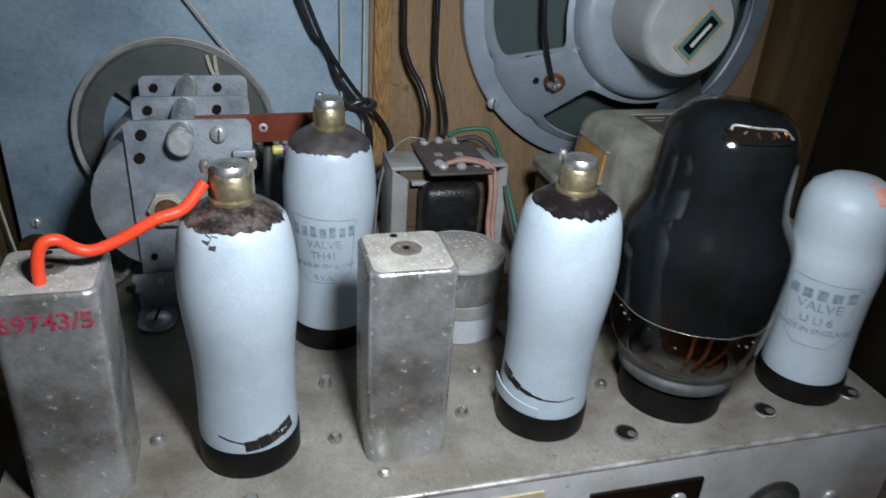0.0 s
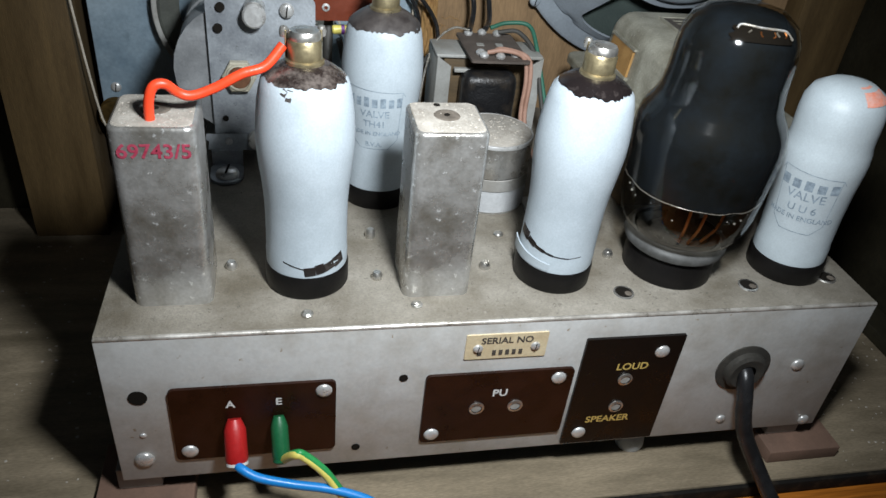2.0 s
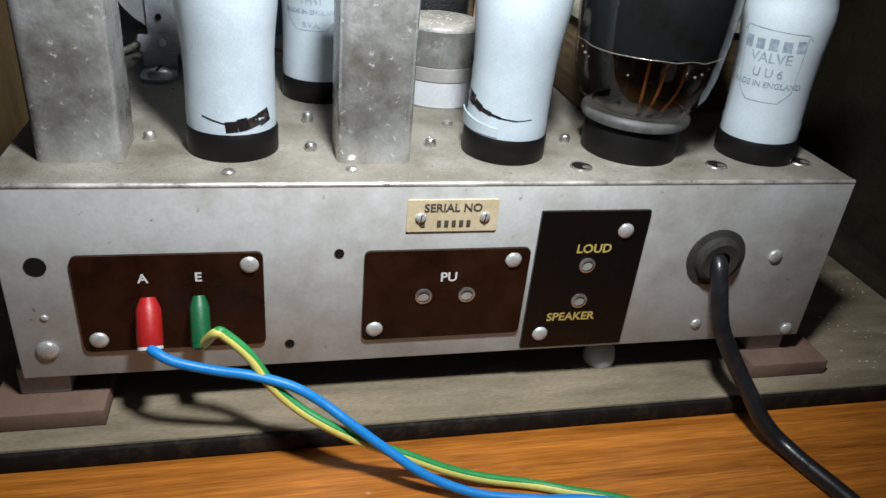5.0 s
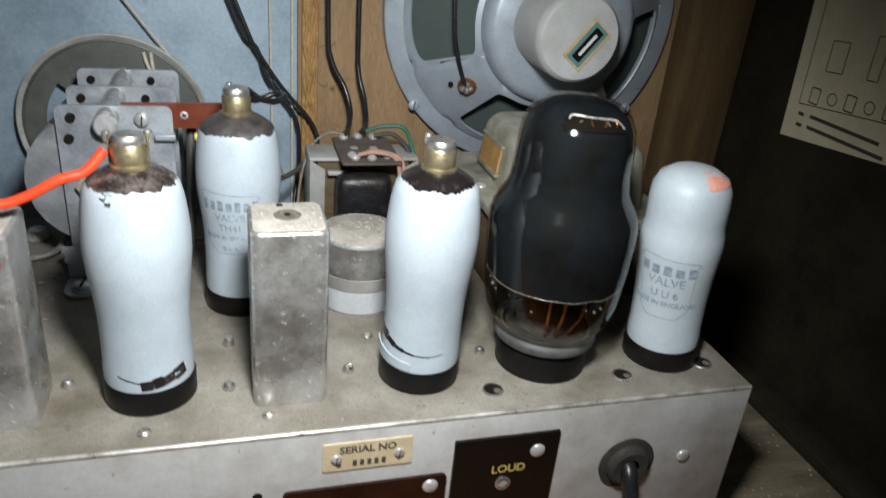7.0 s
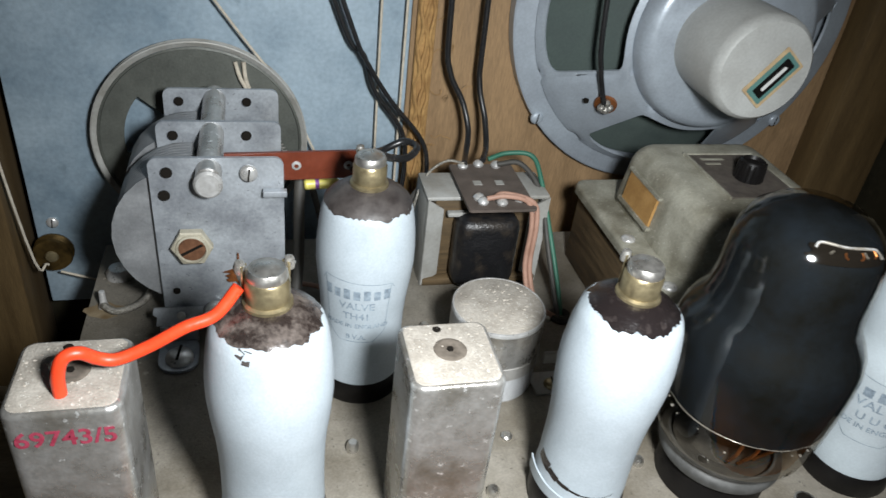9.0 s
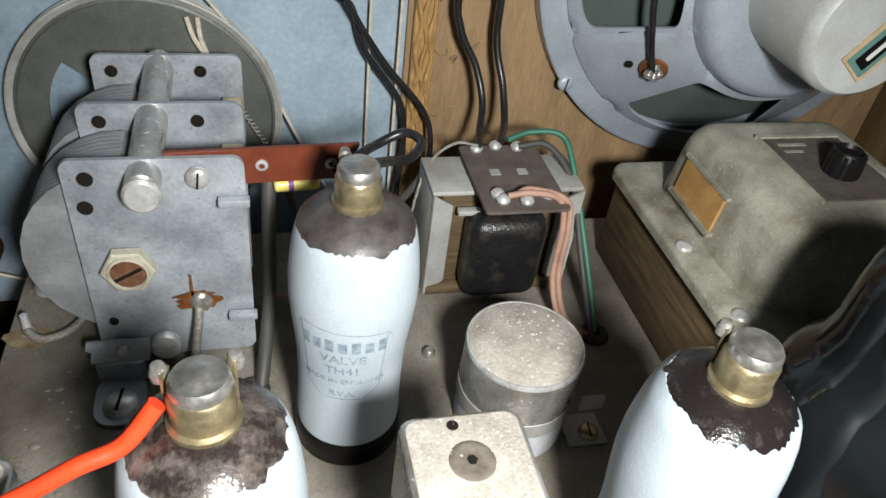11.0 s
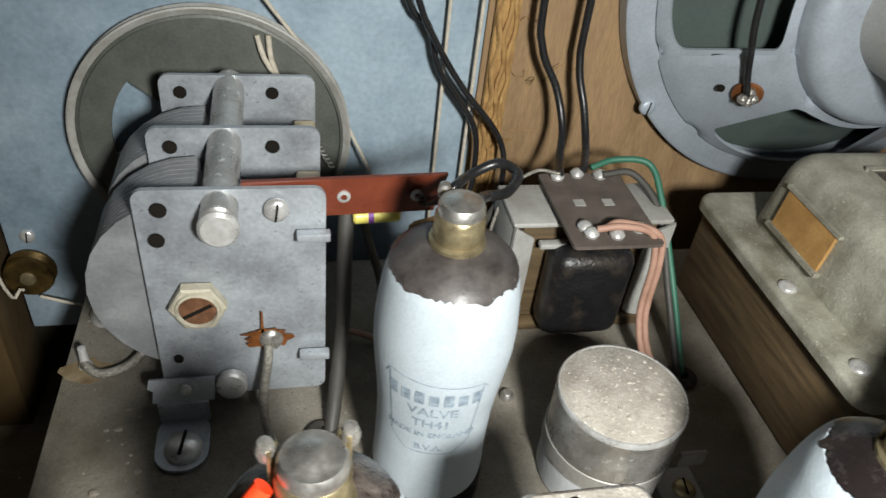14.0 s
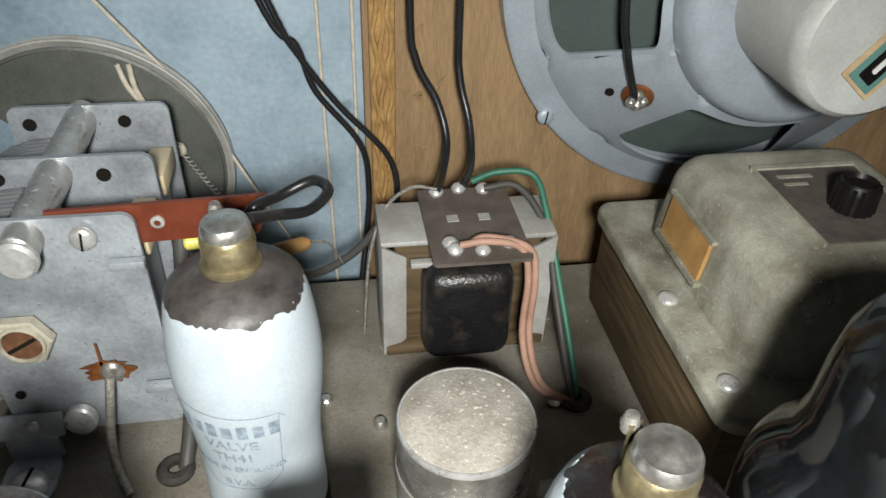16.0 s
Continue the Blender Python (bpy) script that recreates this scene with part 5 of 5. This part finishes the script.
# pulley at the left of the dial plate
pu = thing("cord_pulley", (-0.1330, 0.2130, 0.060), "dark brass cord pulley on the dial plate", "pulley")
part("wheel", lathe([(0, 0), (0.0088, 0), (0.0090, 0.0012), (0.0075, 0.003), (0.0090, 0.005), (0.0085, 0.0064), (0.003, 0.0068), (0, 0.006)], (-0.1330, 0.2120, 0.0690), (0, -1, 0), 32), TARNISH, pu)
part("hub_screw", lathe([(0.003, 0), (0.0026, 0.001), (0, 0.0012)], (-0.1330, 0.2052, 0.0690), (0, -1, 0), 16), BRASS, pu)
sp = thing("dial_screw", (-0.132, 0.2132, 0.083), "small steel screw in the dial plate", "screw")
screw("head", (-0.1320, 0.2134, 0.0830), (0, -1, 0), 0.0028, sp)

# circuit card pinned to the side wall
cd = thing("circuit_card", (0.3052, 0.10, 0.145), "yellowed paper layout card pinned to the dark side wall", "card")
part("sheet", slab([(-0.148, 0.1450), (-0.03, 0.157), (-0.03, 0.30), (-0.155, 0.29)], (0.3050, 0, 0), (0, -1, 0), (0, 0, 1), -0.0004), PAPER, cd)
for i in range(5):
    y = 0.1300 - 0.0125 * i
    z = 0.1720 + 0.0012 * i
    o = round_rect(-0.0035, -0.0045, 0.0035, 0.0045, 0.0008) if i % 2 == 0 else [(0.0035 * math.cos(a * 0.5236), 0.0035 * math.sin(a * 0.5236)) for a in range(12)]
    bm = bmesh.new()
    inner = [bm.verts.new((0.3044, y - a * 0.85, z + b * 0.85)) for a, b in o]
    outer = [bm.verts.new((0.3044, y - a, z + b)) for a, b in o]
    for k in range(len(o)):
        j = (k + 1) % len(o)
        bm.faces.new((inner[k], inner[j], outer[j], outer[k]))
    part("printed_outline", bm, BLACK_INK, cd)
def card_line(y0, z0, y1, z1, w=0.0005):
    d = Vector((0, y1 - y0, z1 - z0))
    q = Vector((0, -d.z, d.y)).normalized() * w / 2
    a, b = Vector((0.3045, y0, z0)), Vector((0.3045, y1, z1))
    bm = bmesh.new()
    bm.faces.new([bm.verts.new(p) for p in (a + q, b + q, b - q, a - q)])
    part("printed_line", bm, BLACK_INK, cd)


for y0, z0, y1, z1 in ((0.1400, 0.1655, 0.1425, 0.235), (0.1400, 0.1655, 0.06, 0.1735), (0.1280, 0.186, 0.1165, 0.187), (0.1165, 0.187, 0.1170, 0.203), (0.1170, 0.203, 0.1285, 0.202), (0.1285, 0.202, 0.1280, 0.186),
                       (0.1000, 0.188, 0.0930, 0.1885), (0.0930, 0.1885, 0.0935, 0.21), (0.0935, 0.21, 0.1005, 0.2095), (0.1005, 0.2095, 0.1000, 0.188)):
    card_line(y0, z0, y1, z1)
for z, y0, y1 in ((0.1595, 0.1380, 0.1340), (0.1600, 0.1290, 0.08), (0.1535, 0.1375, 0.1335), (0.1540, 0.1290, 0.075)):
    part("printed_bar", box((0.3043, y1, z), (0.3046, y0, z + 0.0018)), BLACK_INK, cd)


# ---- loose dust ----
def crumbs(n, spot, sizes, material, label, seed):
    """Many small grains lying on a surface; spot gives a place from a random source."""
    rnd_ = random.Random(seed)
    bm = bmesh.new()
    for _ in range(n):
        x, y, z = spot(rnd_)
        r = rnd_.uniform(*sizes) * rnd_.uniform(0.5, 1.0)
        f, h = rnd_.uniform(0.6, 1.0), rnd_.uniform(0.35, 0.7)
        ring = [bm.verts.new((x + r * math.cos(k * 1.0472 + f), y + r * f * math.sin(k * 1.0472 + f), z)) for k in range(6)]
        mid = [bm.verts.new((x + 0.75 * r * math.cos(k * 1.0472 + f), y + 0.75 * r * f * math.sin(k * 1.0472 + f), z + h * r * 0.7)) for k in range(6)]
        top = bm.verts.new((x, y, z + h * r))
        for k in range(6):
            q = (k + 1) % 6
            bm.faces.new((ring[k], ring[q], mid[q], mid[k]))
            bm.faces.new((mid[k], mid[q], top))
    return single("dust_crumbs", bm, material, label, "dust", kind="stuff")


def in_disc(c, r, z):
    def spot(q):
        a, d = q.uniform(0, 6.283), r * math.sqrt(q.random())
        return c[0] + d * math.cos(a), c[1] + d * math.sin(a), z
    return spot


def in_rect(x0, y0, x1, y1, z):
    return lambda q: (q.uniform(x0, x1), q.uniform(y0, y1), z)


crumbs(110, in_disc(E1, 0.0155, CZ + 0.0338), (0.0003, 0.0009), CRUMB, "pale dust crumbs on the capacitor end", 3)
crumbs(60, in_rect(0.0030, 0.0185, 0.0245, 0.0400, 0.15265), (0.0002, 0.0006), CRUMB, "pale dust crumbs on the can lid", 4)
crumbs(60, in_rect(-0.0915, 0.0190, -0.0690, 0.0400, 0.15365), (0.0002, 0.0006), CRUMB, "pale dust crumbs on the can lid", 5)
crumbs(420, in_rect(-0.1020, 0.0030, 0.1950, 0.1880, CZ), (0.0002, 0.0008), DUST_TOP, "brown dust crumbs over the chassis top", 6)
crumbs(40, in_rect(-0.0950, 0.0600, -0.0780, 0.1250, CZ), (0.0006, 0.0018), DUST_TOP, "brown solder and dust lumps on the chassis top", 7)
crumbs(90, in_rect(0.1130, 0.0780, 0.1215, 0.1710, 0.1262), (0.0002, 0.0006), CRUMB, "pale dust crumbs on the transformer flange", 8)
crumbs(260, in_rect(0.2000, -0.0140, 0.2860, 0.1900, FZ), (0.0003, 0.0011), CRUMB, "pale dust crumbs over the cabinet floor", 9)
crumbs(200, in_rect(-0.2400, -0.0140, -0.1080, 0.1900, FZ), (0.0003, 0.0011), CRUMB, "pale dust crumbs over the cabinet floor", 10)
